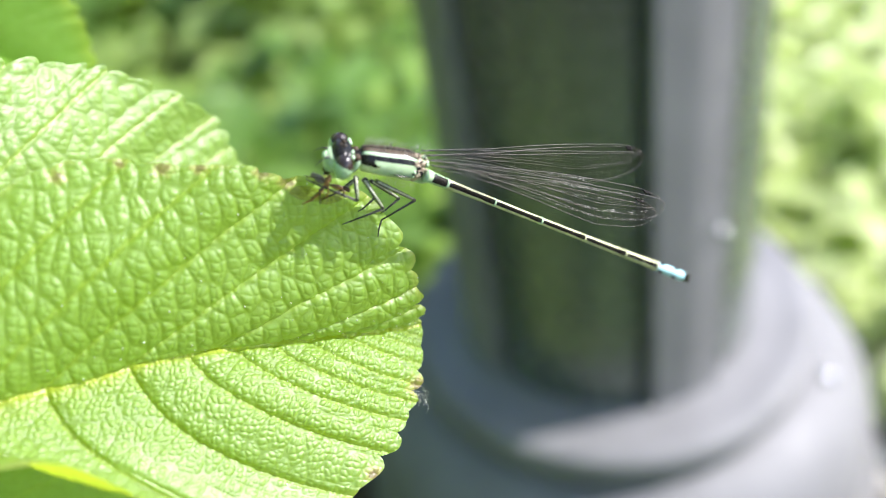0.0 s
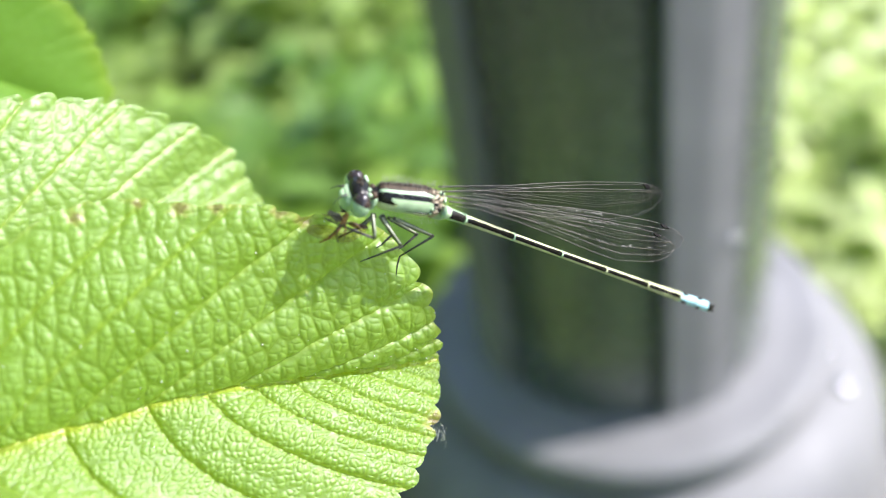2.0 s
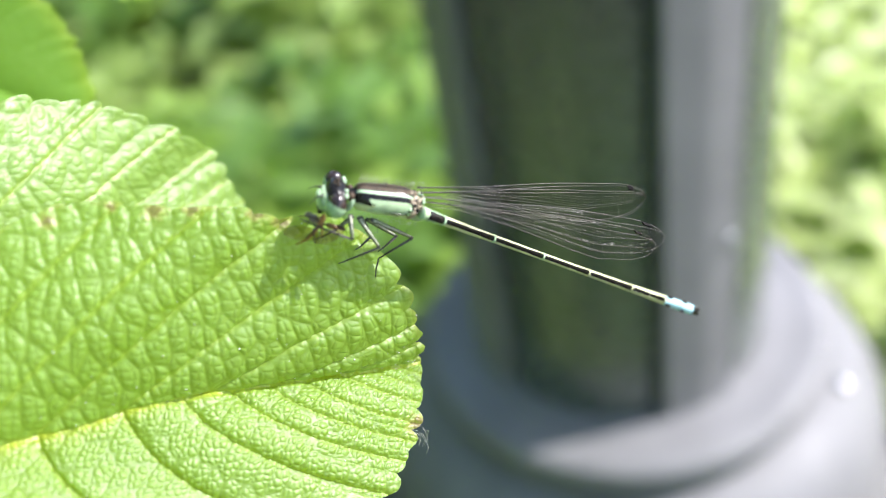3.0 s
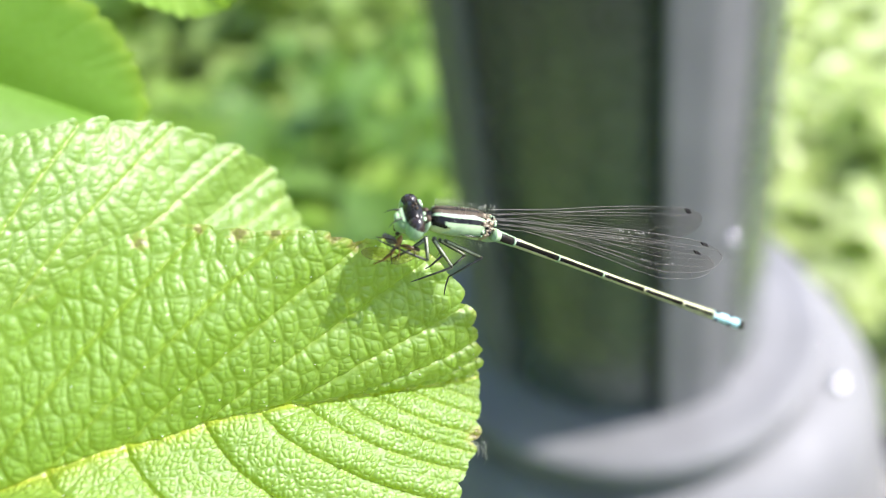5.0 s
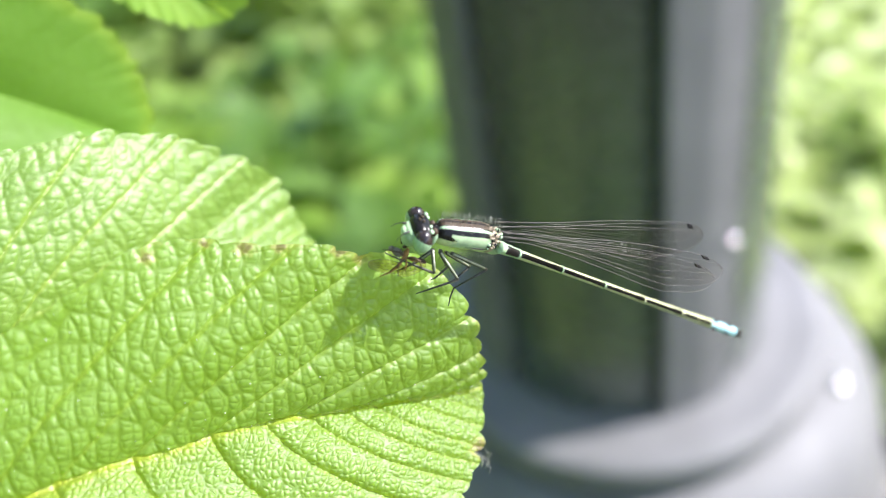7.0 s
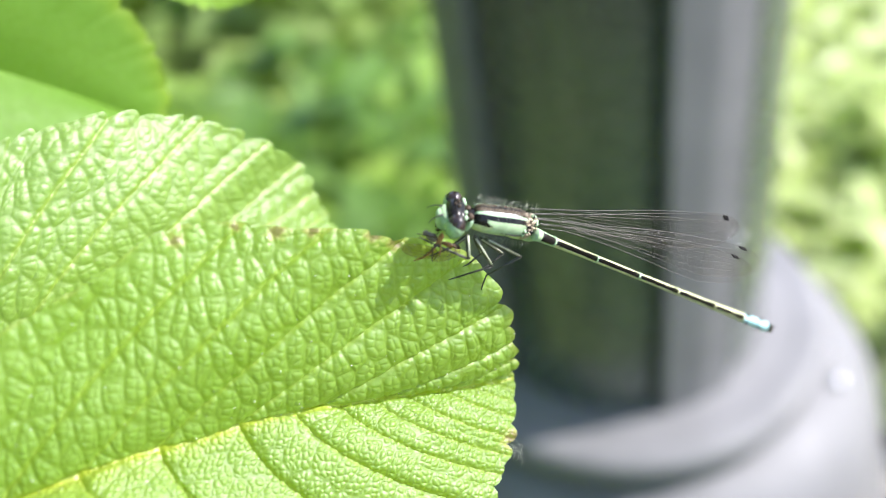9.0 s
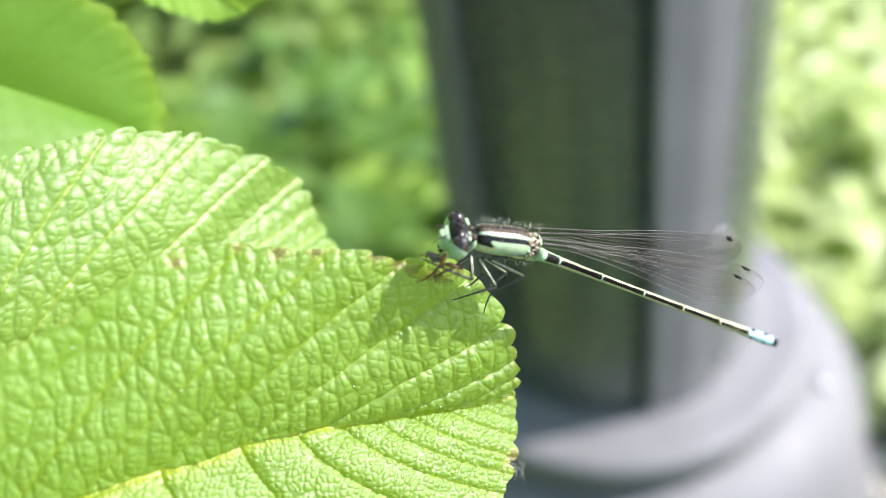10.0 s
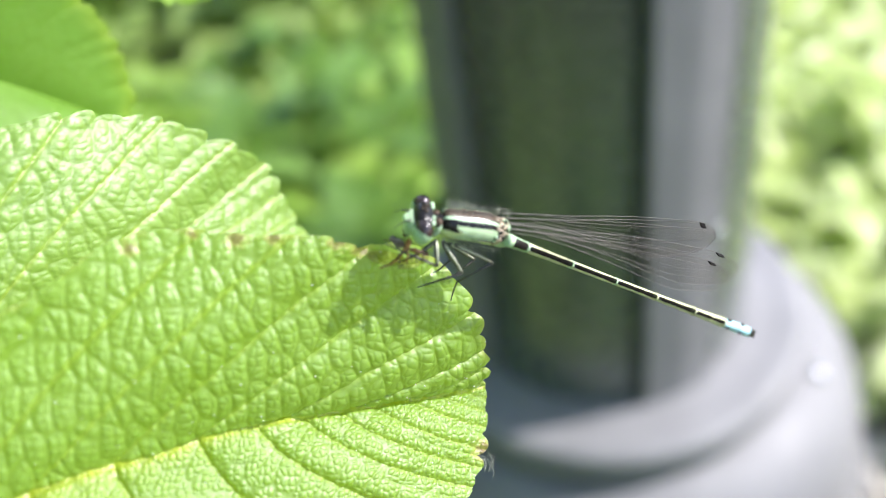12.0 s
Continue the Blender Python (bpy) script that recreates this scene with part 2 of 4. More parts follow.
def cell_edges(x, y, size, seed):
    """For each place: how far it lies from the border of its Voronoi cell (in units of x), a chance number of the cell,
    and the way from the cell's middle."""
    rng = np.random.RandomState(seed)
    jx, jy, chance = 0.18 + 0.64 * rng.rand(128, 128), 0.18 + 0.64 * rng.rand(128, 128), rng.rand(128, 128)
    u, v = x / size, y / size
    iu, iv = np.floor(u).astype(int), np.floor(v).astype(int)
    near, px, py, own = np.full(u.shape, 9.0), u * 0, u * 0, u * 0
    around = [(a, b) for a in (-1, 0, 1) for b in (-1, 0, 1)]
    for a, b in around:
        cx, cy = iu + a, iv + b
        qx, qy = cx + jx[cx % 128, cy % 128], cy + jy[cx % 128, cy % 128]
        d = np.hypot(qx - u, qy - v)
        closer = d < near
        near = np.where(closer, d, near)
        px, py, own = np.where(closer, qx, px), np.where(closer, qy, py), np.where(closer, chance[cx % 128, cy % 128], own)
    total = np.zeros(u.shape)
    for a, b in around:
        cx, cy = iu + a, iv + b
        qx, qy = cx + jx[cx % 128, cy % 128], cy + jy[cx % 128, cy % 128]
        gx, gy = qx - px, qy - py
        far = np.hypot(gx, gy)
        d = ((px + qx) / 2 - u) * gx / np.maximum(far, 1e-6) + ((py + qy) / 2 - v) * gy / np.maximum(far, 1e-6)
        total += np.where(far > 1e-4, np.exp(-16 * d), 0)
    border = np.clip(-np.log(np.maximum(total, 1e-9)) / 16, 0, None)
    return border * size, own, (u - px) * size, (v - py) * size


# ---- the shrub ----
def pillow(distance, reach):
    """A rounded cushion from 0 at a cell's border to 1 at the distance reach."""
    soft = np.sqrt(np.clip(distance, 0, None) ** 2 + 0.018 ** 2) - 0.018
    return 1 - (1 - np.clip(soft / reach, 0, 1)) ** 2


def leaf_mesh(name, mid, upper, lower, material, veins, reach, fine=(1150, 320, 270), relief=1.0, teeth=(46, 0.55),
              cells=(1.0, 0.60), bulge=(0.6, 0.7), puffed=0.29, curve=(0.12, 0.30), spots=(), seed=3):
    """A leaf from its midrib and its two margins (millimetres, base to tip), quilted between its veins and toothed at its margin.
    Its upper face looks to -y."""
    ns, nu, nl = fine
    # stations along the midrib, dense where the margin runs fast
    even = np.linspace(0, 1, 1500)
    soft = np.hanning(333)
    soft /= soft.sum()
    half = len(soft) // 2
    hits, speed = [], np.gradient(even) * 40
    for ends, margin in zip(reach, (upper, lower)):
        at = np.interp(even, [0, *(a for a, _ in ends), 1], [0, *(b for _, b in ends), 1])
        at = np.convolve(np.concatenate([2 * at[0] - at[half:0:-1], at, 2 * at[-1] - at[-2:-half - 2:-1]]), soft, "valid")
        hits.append(at)
        speed = speed + 30 * np.abs(np.gradient(at))
    way = np.concatenate([[0], np.cumsum(speed[1:])])
    s = np.interp(np.linspace(0, 1, ns), way / way[-1], even)
    m = spline(mid, s)
    rng = np.random.RandomState(seed)
    halves = [np.array([-0.04, *row, 1.03]) for row in veins]
    parts = []
    for sign, margin, n, hit, lift in ((1, upper, nu, hits[0], bulge[0]), (-1, lower, nl, hits[1], bulge[1])):
        at = np.clip(np.interp(s, even, hit), 0, 1)
        edge = spline(margin, at)
        out = edge - m
        gap = np.linalg.norm(out, axis=1)
        out /= np.maximum(gap, 1e-6)[:, None]
        run = np.concatenate([[0], np.cumsum(np.linalg.norm(np.diff(edge, axis=0), axis=1))]) / teeth[1] / 3.4
        run = run + 0.35 * np.sin(run * 0.9 + seed)
        p = run - np.floor(run)
        swell = np.where(p < 0.74, np.sin(p / 0.74 * np.pi / 2) ** 1.1, np.cos((p - 0.74) / 0.26 * np.pi / 2))
        swell = 0.5 * swell + 0.5 * np.abs(np.sin(np.pi * run)) ** 0.7 - 0.5
        swell = swell * (np.interp(at, [0.0, 0.72, 0.86, 1.0], [0.45, 0.5, 1.0, 1.0]) if sign > 0 and spots else 1.0)
        big = 0.75 + 0.5 * np.sin(run * 2.1 + 1.7 * seed)
        fade = np.clip(gap / 2.5, 0, 1)
        edge = edge + out * (teeth[1] * 1.2 * swell * big * fade)[:, None]
        w = np.linspace(0, 1, n)[None, :, None] ** 0.93
        along = np.stack([np.convolve(np.pad(c, 40, mode="reflect", reflect_type="odd"), np.hanning(83)[1:-1], "valid") for c in np.gradient(m, axis=0).T], 1)
        along /= np.linalg.norm(along, axis=1)[:, None]
        bend = (m + edge) / 2 - along * ((curve[0] if sign > 0 else curve[1]) * gap)[:, None]
        p3 = (1 - w) ** 2 * m[:, None] + 2 * w * (1 - w) * bend[:, None] + w ** 2 * edge[:, None]
        parts.append((sign, p3, np.broadcast_to(w[..., 0], p3.shape[:2]), lift, gap))
    bm_v, bm_f, attr_v, attr_s, attr_shade = [], [], [], [], []
    start = 0
    ridge = None
    for sign, p3, w, lift, gap in parts:
        veins = halves[0 if sign > 0 else 1]
        du, dw = np.gradient(p3, axis=0), np.gradient(p3, axis=1)
        normal = np.cross(du, dw) * sign
        size = np.linalg.norm(normal, axis=2, keepdims=True)
        normal = normal / np.maximum(size, 1e-9)
        normal[-3:] = normal[-4]
        x, y = p3[..., 0] + 60.0, p3[..., 2] + 60.0
        wob = 0.25 * np.sin(x * 1.3 + y * 0.7) + 0.2 * np.sin(y * 2.1 - x * 0.4)
        # place across and along each panel between two side veins, in mm
        k = np.clip(np.searchsorted(veins, s, side="right") - 1, 0, len(veins) - 2)
        f = ((s - veins[k]) / (veins[k + 1] - veins[k]))[:, None]
        span = ((veins[k + 1] - veins[k]) / np.gradient(s))[:, None]
        space = size[..., 0] / np.maximum(np.linalg.norm(dw, axis=2), 1e-9) * span
        side = np.clip(np.minimum(f, 1 - f) * space + 0.04 * np.sin(7 * x) * np.sin(6 * y), 0, None)
        groove = np.exp(-(side / 0.12) ** 2)
        puff = np.tanh(f * space / 0.45) * np.tanh((1 - f) * space / 0.7) * (1.25 - 0.6 * f)
        mid_d = w * gap[:, None]
        rib = np.exp(-(mid_d / 0.22) ** 2)
        # cross veins run from side vein to side vein, and small cells lie between them
        panel = (k * 37.3)[:, None]
        tip = radians(8 if sign > 0 else -30)
        run = x * math.cos(tip) + y * math.sin(tip) + 0.35 * wob
        rise = (y * math.cos(tip) - x * math.sin(tip)) * 0.52 + 0.25 * wob
        e1, own1, _, _ = cell_edges(run + panel, rise + panel, cells[0], seed)
        e2, own2, dx, dy = cell_edges(x + 0.4 * wob + np.floor(own1 * 997) * 3.1 + panel, y - 0.3 * wob + np.floor(own1 * 991) * 2.3, cells[1] * (0.95 if sign > 0 else 0.66), seed + 6)
        c1, c2 = pillow(e1, 0.5), pillow(-np.log(np.exp(-24 * e1) + np.exp(-24 * e2)) / 24 + 0.02, 0.24 if sign > 0 else 0.18)
        flat = 1 - (0 if sign > 0 else 0.85) * np.clip((w - 0.3) / 0.4, 0, 1) * np.clip((0.6 - s) / 0.25, 0, 1)[:, None]
        tilt = (0.14 * (own2 - 0.5) * dx + 0.14 * ((own2 * 7) % 1 - 0.5) * dy) * c2
        height = relief * (0.88 if sign > 0 else 1.0) * (puffed * puff * np.clip(space / 2.2, 0.3, 1) + (0.11 if sign > 0 else 0.05) * c1 + (0.064 if sign > 0 else 0.105) * (0.8 + 0.4 * own2) * c2 * flat + tilt * flat - 0.07 * groove - 0.12 * rib - 0.30)
        height -= 0.12 * np.clip((w - 0.86) / 0.14, 0, 1) ** 2
        height *= np.clip((1 - w) * gap[:, None] / 0.4, 0.85, 1)
        height += lift * np.sin(np.pi * w) * np.clip(gap / 8, 0, 1)[:, None]
        height += 0.25 * np.sin(x * 0.42 + seed) * np.sin(y * 0.5 + 1.3 * seed) * w
        p3 = p3 + normal * height[..., None]
        ridge = p3[:, 0].copy() if ridge is None else ridge
        p3[:, 0] = ridge
        vein = np.clip(np.maximum(0.22 * groove, 0.8 * np.exp(-(mid_d / 0.11) ** 2)), 0, 1)
        # Mask of the painted crease shade: strongest along cell borders, none on veins.
        crease_shade = np.clip(np.maximum(np.exp(-(e1 / 0.07) ** 2), 0.6 * np.exp(-(e2 / 0.05) ** 2)) - vein, 0, 1)
        vein = vein * min(1.0, 2 * relief)
        if relief < 0.1:
            vein = np.maximum(vein, 0.25 * np.exp(-((1 - w) * gap[:, None] / 1.0) ** 2))
        if spots:
            # yellow along the midrib, broadest near the leaf's base
            broad = np.clip(0.85 - s, 0.05, 1)[:, None] * (1.3 if sign < 0 else 0.45)
            vein = np.maximum(vein, (0.75 if sign < 0 else 0.6) * np.exp(-mid_d / broad) + 0.2 * groove)
            vein = np.clip(vein, 0, 1)
        spot = np.zeros(vein.shape)
        if spots and sign > 0:
            spot = 0.42 * np.exp(-(1 - w) * gap[:, None] / 0.35) * (0.6 + 0.4 * np.sin(x * 2.3))
        if spots and sign < 0:
            spot = 0.42 * np.exp(-(1 - w) * gap[:, None] / 0.5) * np.clip((0.62 - s) / 0.2, 0, 1)[:, None]
        for sx, sz, r in spots:
            d = np.hypot(p3[..., 0] - sx, (p3[..., 2] - sz) * 1.15) / r
            d = d * (1 + 0.35 * np.sin(p3[..., 0] * 9 + sx) * np.sin(p3[..., 2] * 11 + sz))
            spot = np.maximum(spot, np.exp(-d ** 2 * 0.7))
        a, b = p3.shape[:2]
        bm_v.append(p3.reshape(-1, 3))
        attr_v.append(vein.ravel()), attr_s.append(spot.ravel()), attr_shade.append(crease_shade.ravel())
        i = (start + np.arange(a)[:, None] * b + np.arange(b)[None])
        q = np.stack([i[:-1, :-1], i[1:, :-1], i[1:, 1:], i[:-1, 1:]], -1).reshape(-1, 4)
        bm_f.append(q if sign > 0 else q[:, ::-1])
        start += a * b
    data = bpy.data.meshes.new(name)
    data.from_pydata((np.vstack(bm_v) / 1000).tolist(), [], np.vstack(bm_f).tolist())
    for key, values in (("vein", attr_v), ("spot", attr_s), ("crease_shade", attr_shade)):
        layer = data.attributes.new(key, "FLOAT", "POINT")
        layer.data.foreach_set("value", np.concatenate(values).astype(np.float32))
    data.materials.append(material)
    data.validate()
    data.shade_smooth()
    return data


ROOT = BASE @ Vector((-0.050, 0.066, -0.030))
shrub = thing("shrub", pose(ROOT.x, ROOT.y, 0), "green shrub with quilted, toothed leaves on a thin woody stem", "shrub")
TO_SHRUB = pose(ROOT.x, ROOT.y, 0).inverted() @ BASE


def shrub_leaf(label, mid, upper, lower, material, veins, join, **more):
    """One leaf of the shrub in its view-space place, with a petiole that joins the stem at that height."""
    ob = new("leaf", leaf_mesh("leaf", mid, upper, lower, material, veins, **more))
    ob.parent, ob.matrix_basis = shrub, TO_SHRUB.copy()
    tagged(ob, label)
    base = TO_SHRUB @ (Vector(mid[0]) / 1000)
    step = (Vector(mid[1]) - Vector(mid[0])).normalized()
    lead = TO_SHRUB.to_3x3() @ step
    foot = Vector((0, 0, base.z - join))
    bm = bmesh.new()
    tube(bm, [base + lead * 0.004, base, base - lead * 0.004, (base - lead * 0.006) * 0.5 + foot * 0.5 + Vector((0, 0, -0.002)), foot],
         [0.0004, 0.0006, 0.0007, 0.0008, 0.0011], 8)
    petiole = part("petiole", bm, PETIOLE, ob)
    petiole.matrix_parent_inverse = TO_SHRUB.inverted()
    return ob


VEINS = ((0.08, 0.2, 0.32, 0.44, 0.56, 0.67, 0.77, 0.86, 0.93),) * 2
PLAIN_REACH = (((0.3, 0.5), (0.6, 0.82)), ((0.3, 0.5), (0.6, 0.82)))
front = shrub_leaf("bright green toothed leaf with brown-spotted margin, folded along its midrib",
    [(-34.9, 54.0, -12.1), (-29.2, 55.0, -10.2), (-24.7, 56.6, -8.5), (-20.2, 58.3, -7.5), (-16.5, 59.8, -6.5), (-11.6, 62.3, -6.0), (-6.6, 64.8, -5.6), (-3.1, 66.8, -5.3), (-1.4, 67.8, -5.1)],
    [(-34.9, 54.0, -7.8), (-33.1, 53.0, -4.4), (-30.4, 53.3, -1.4), (-27.7, 53.8, 0.2), (-25.1, 54.6, 2.0), (-22.7, 55.6, 4.0), (-19.3, 56.5, 5.0), (-15.7, 57.3, 4.7), (-11.4, 58.3, 4.7), (-9.4, 59.3, 4.1), (-7.3, 60.5, 4.3), (-5.4, 61.6, 3.7), (-3.5, 63.0, 2.0), (-2.2, 64.4, -0.5), (-1.6, 66.0, -2.9), (-1.4, 67.8, -5.1)],
    [(-34.9, 54.0, -12.1), (-31.6, 51.0, -12.4), (-26.3, 48.0, -11.4), (-21.4, 49.0, -10.5), (-19.0, 50.0, -10.4), (-16.8, 53.0, -12.4), (-13.6, 56.5, -15.2), (-9.4, 59.5, -16.3), (-5.9, 62.3, -15.4), (-3.4, 64.2, -12.8), (-2.0, 65.4, -10.2), (-1.5, 66.2, -8.4), (-1.3, 67.0, -6.7), (-1.4, 67.8, -5.1)],
    LEAF, ((0.022, 0.128, 0.248, 0.364, 0.486, 0.627, 0.743, 0.842, 0.934),
          (0.039, 0.141, 0.243, 0.364, 0.490, 0.582, 0.661, 0.725, 0.786, 0.858, 0.915, 0.963)), 0.012,
    reach=(((0.061, 0.374), (0.125, 0.493), (0.263, 0.583), (0.364, 0.681), (0.478, 0.780), (0.643, 0.880), (0.748, 0.936), (0.848, 0.970)),
           ((0.221, 0.445), (0.364, 0.621), (0.490, 0.762), (0.582, 0.826), (0.661, 0.874), (0.781, 0.920), (0.858, 0.950), (0.923, 0.973))), spots=[(-15.86, 4.50, 0.40), (-13.85, 4.60, 0.36), (-10.40, 4.40, 0.42), (-9.20, 3.95, 0.42), (-1.60, -8.93, 0.60), (-21.29, 3.95, 0.33), (-18.2, 4.75, 0.25), (-4.38, -14.01, 0.42)])
shrub_leaf("pale green toothed leaf standing behind the spotted one",
    [(-38.8, 60.0, -4.0), (-33.9, 62.0, -2.7), (-28.8, 66.0, -1.4), (-22.7, 70.0, 0.0), (-17.1, 76.0, 1.7), (-13.5, 80.0, 2.5)],
    [(-38.2, 59.0, 2.0), (-36.2, 60.0, 7.4), (-33.9, 62.0, 9.7), (-31.5, 64.0, 11.1), (-28.5, 65.5, 12.1), (-25.8, 67.8, 12.4), (-22.7, 70.0, 12.3), (-20.4, 72.5, 11.5), (-18.8, 74.3, 10.9), (-17.4, 77.0, 9.9), (-16.4, 78.0, 8.1), (-15.5, 79.0, 6.4), (-14.4, 80.0, 4.5), (-13.5, 80.0, 2.5)],
    [(-38.8, 60.0, -4.0), (-38.0, 63.0, -7.7), (-28.8, 66.0, -8.0), (-21.4, 72.0, -5.6), (-16.7, 78.0, -1.7), (-13.5, 80.0, 2.5)],
    LEAF_BACK, ((0.034, 0.118, 0.200, 0.286, 0.374, 0.464, 0.566, 0.692, 0.808, 0.899), (0.2, 0.4, 0.6, 0.8)), 0.010,
    reach=(((0.034, 0.237), (0.099, 0.368), (0.173, 0.521), (0.300, 0.723), (0.428, 0.834), (0.585, 0.909), (0.779, 0.959)), ((0.5, 0.7),)), fine=(560, 190, 40), seed=8, bulge=(1.2, 0.8), relief=0.95, puffed=0.13, cells=(1.0, 0.62), curve=(0.13, 0.2))
shrub_leaf("smooth green leaf, out of focus, folded at its midrib",
    [(-52.2, 78.0, 18.9), (-46.6, 81.0, 18.6), (-41.5, 84.0, 17.4), (-35.4, 88.0, 15.5), (-31.4, 92.0, 13.7)],
    [(-52.2, 78.0, 20.0), (-47.6, 79.0, 26.4), (-41.5, 80.0, 27.2), (-36.0, 84.0, 25.4), (-33.1, 87.0, 23.1), (-32.0, 89.0, 20.6), (-31.3, 91.0, 17.5), (-31.4, 92.0, 13.7)],
    [(-52.2, 78.0, 18.3), (-48.5, 77.0, 12.0), (-41.5, 80.0, 7.2), (-34.7, 85.0, 8.0), (-31.7, 90.0, 11.6), (-31.4, 92.0, 13.7)],
    LEAF_TOP, VEINS, 0.006, reach=PLAIN_REACH, fine=(160, 40, 30), seed=11, relief=0.03)
shrub_leaf("light green leaf hanging above the others",
    [(-43.6, 84.0, 40.2), (-37.0, 85.0, 36.4), (-31.6, 87.0, 32.0), (-26.4, 89.0, 27.3), (-23.6, 90.0, 25.4)],
    [(-43.6, 84.0, 40.2), (-31.9, 84.0, 40.2), (-24.8, 85.0, 36.0), (-21.5, 87.0, 30.0), (-22.2, 89.0, 26.8), (-23.6, 90.0, 25.4)],
    [(-43.6, 84.0, 40.2), (-38.9, 83.0, 31.9), (-34.7, 84.0, 27.6), (-30.3, 86.0, 25.1), (-26.2, 89.0, 24.5), (-23.6, 90.0, 25.4)],
    LEAF_SMOOTH, VEINS, 0.004, reach=PLAIN_REACH, fine=(160, 40, 30), seed=14, relief=0.4)
shrub_leaf("deep green leaf in the shade of the spotted one",
    [(-44.2, 66.0, -18.3), (-37.2, 68.0, -18.5), (-30.5, 70.0, -19.0), (-23.7, 73.0, -21.1), (-19.2, 76.0, -23.6)],
    [(-44.2, 66.0, -16.8), (-37.2, 68.0, -13.6), (-30.5, 70.0, -13.6), (-25.0, 72.0, -15.0), (-21.6, 74.0, -18.1), (-19.2, 76.0, -23.6)],
    [(-44.2, 66.0, -18.3), (-37.2, 68.0, -24.2), (-30.5, 70.0, -26.4), (-23.7, 73.0, -26.3), (-19.2, 76.0, -23.6)],
    LEAF_SMOOTH, VEINS, 0.02, reach=PLAIN_REACH, fine=(160, 40, 30), seed=17, relief=0.4)


def build_dust(leaf):
    """Bright grains of dust on a leaf's face, and fine curled hairs at its browned tooth."""
    rng = random.Random(5)
    verts = leaf.data.vertices
    bm = bmesh.new()
    for k in [rng.randrange(len(verts)) for _ in range(150)]:
        r = rng.uniform(0.00002, 0.00005)
        ball(bm, verts[k].co + verts[k].normal * r * 0.6, (r, r, r * 0.8), rings=4, sides=6)
    part("dust", bm, DUST, leaf, "bright grains of dust", kind="stuff")
    bm = bmesh.new()
    for _ in range(9):
        p = Vector((-1.75, 66.0, -9.1)) / 1000 + Vector((rng.uniform(-0.3, 0.3), 0, rng.uniform(-0.5, 0.3))) / 1000
        bend = rng.uniform(-0.5, 0.5)
        tube(bm, [p, p + Vector((0.25, 0.1, -0.15 + bend * 0.3)) / 1000, p + Vector((0.45, 0.1, -0.45 + bend)) / 1000, p + Vector((0.30, 0.0, -0.85 + bend)) / 1000], 0.000009, 4)
    part("leaf_hair", bm, HAIR, leaf, "fine curled grey hairs", kind="stuff")


build_dust(front)
bm = bmesh.new()
tube(bm, [(0, 0, 0), (0.002, -0.001, ROOT.z * 0.3), (-0.001, 0.001, ROOT.z * 0.7), (0, 0, ROOT.z), (-0.002, 0.003, ROOT.z + 0.03), (-0.006, 0.004, ROOT.z + 0.07)],
     [0.0042, 0.0036, 0.0028, 0.0022, 0.0017, 0.001], 10)
part("stem", bm, STEM, shrub, "thin brown woody stem")


# ---- the damselfly ----
# Its space: x to the tail, y to its right, z to its back, in metres; the middle of the thorax is the origin.
back = Vector((0.93, 0.35, -0.10)).normalized()
right = Vector((0, -0.68, 0.73)).cross(back).normalized()
BODY = Matrix.Translation(Vector((-3.05, 59.1, 5.1)) / 1000) @ Matrix((back, right, back.cross(right))).transposed().to_4x4()
damselfly = thing("damselfly", BASE @ BODY, "green and black damselfly with blue tail tip on a leaf's edge", "damselfly")
INTO = BODY.inverted()


def body_place(x, y, z):
    """From view space (millimetres) into the damselfly's space."""
    return INTO @ (Vector((x, y, z)) / 1000)


def barrel(bm, stations, sides=40, zones=(), lean=0.0, belly=1.0):
    """A body along x: stations of (x, z, half width, half height) in mm; zones of (degrees from the back, slot)."""
    rings = []
    for x, z, w, h in stations:
        ring = []
        for k in range(sides):
            a = 2 * math.pi * k / sides
            ring.append(bm.verts.new(Vector((x + lean * math.cos(a) * h, w * math.sin(a), z + h * math.cos(a) * (1 if math.cos(a) > 0 else belly))) / 1000))
        rings.append(ring)
    for one, two in zip(rings, rings[1:]):
        for k in range(sides):
            a = 360 * (k + 0.5) / sides
            a = min(a, 360 - a)
            f = bm.faces.new((one[k], two[k], two[(k + 1) % sides], one[(k + 1) % sides]))
            f.material_index = next((slot for top, slot in zones if a < top), 0)
    bm.faces.new(rings[0])
    bm.faces.new(rings[-1][::-1])


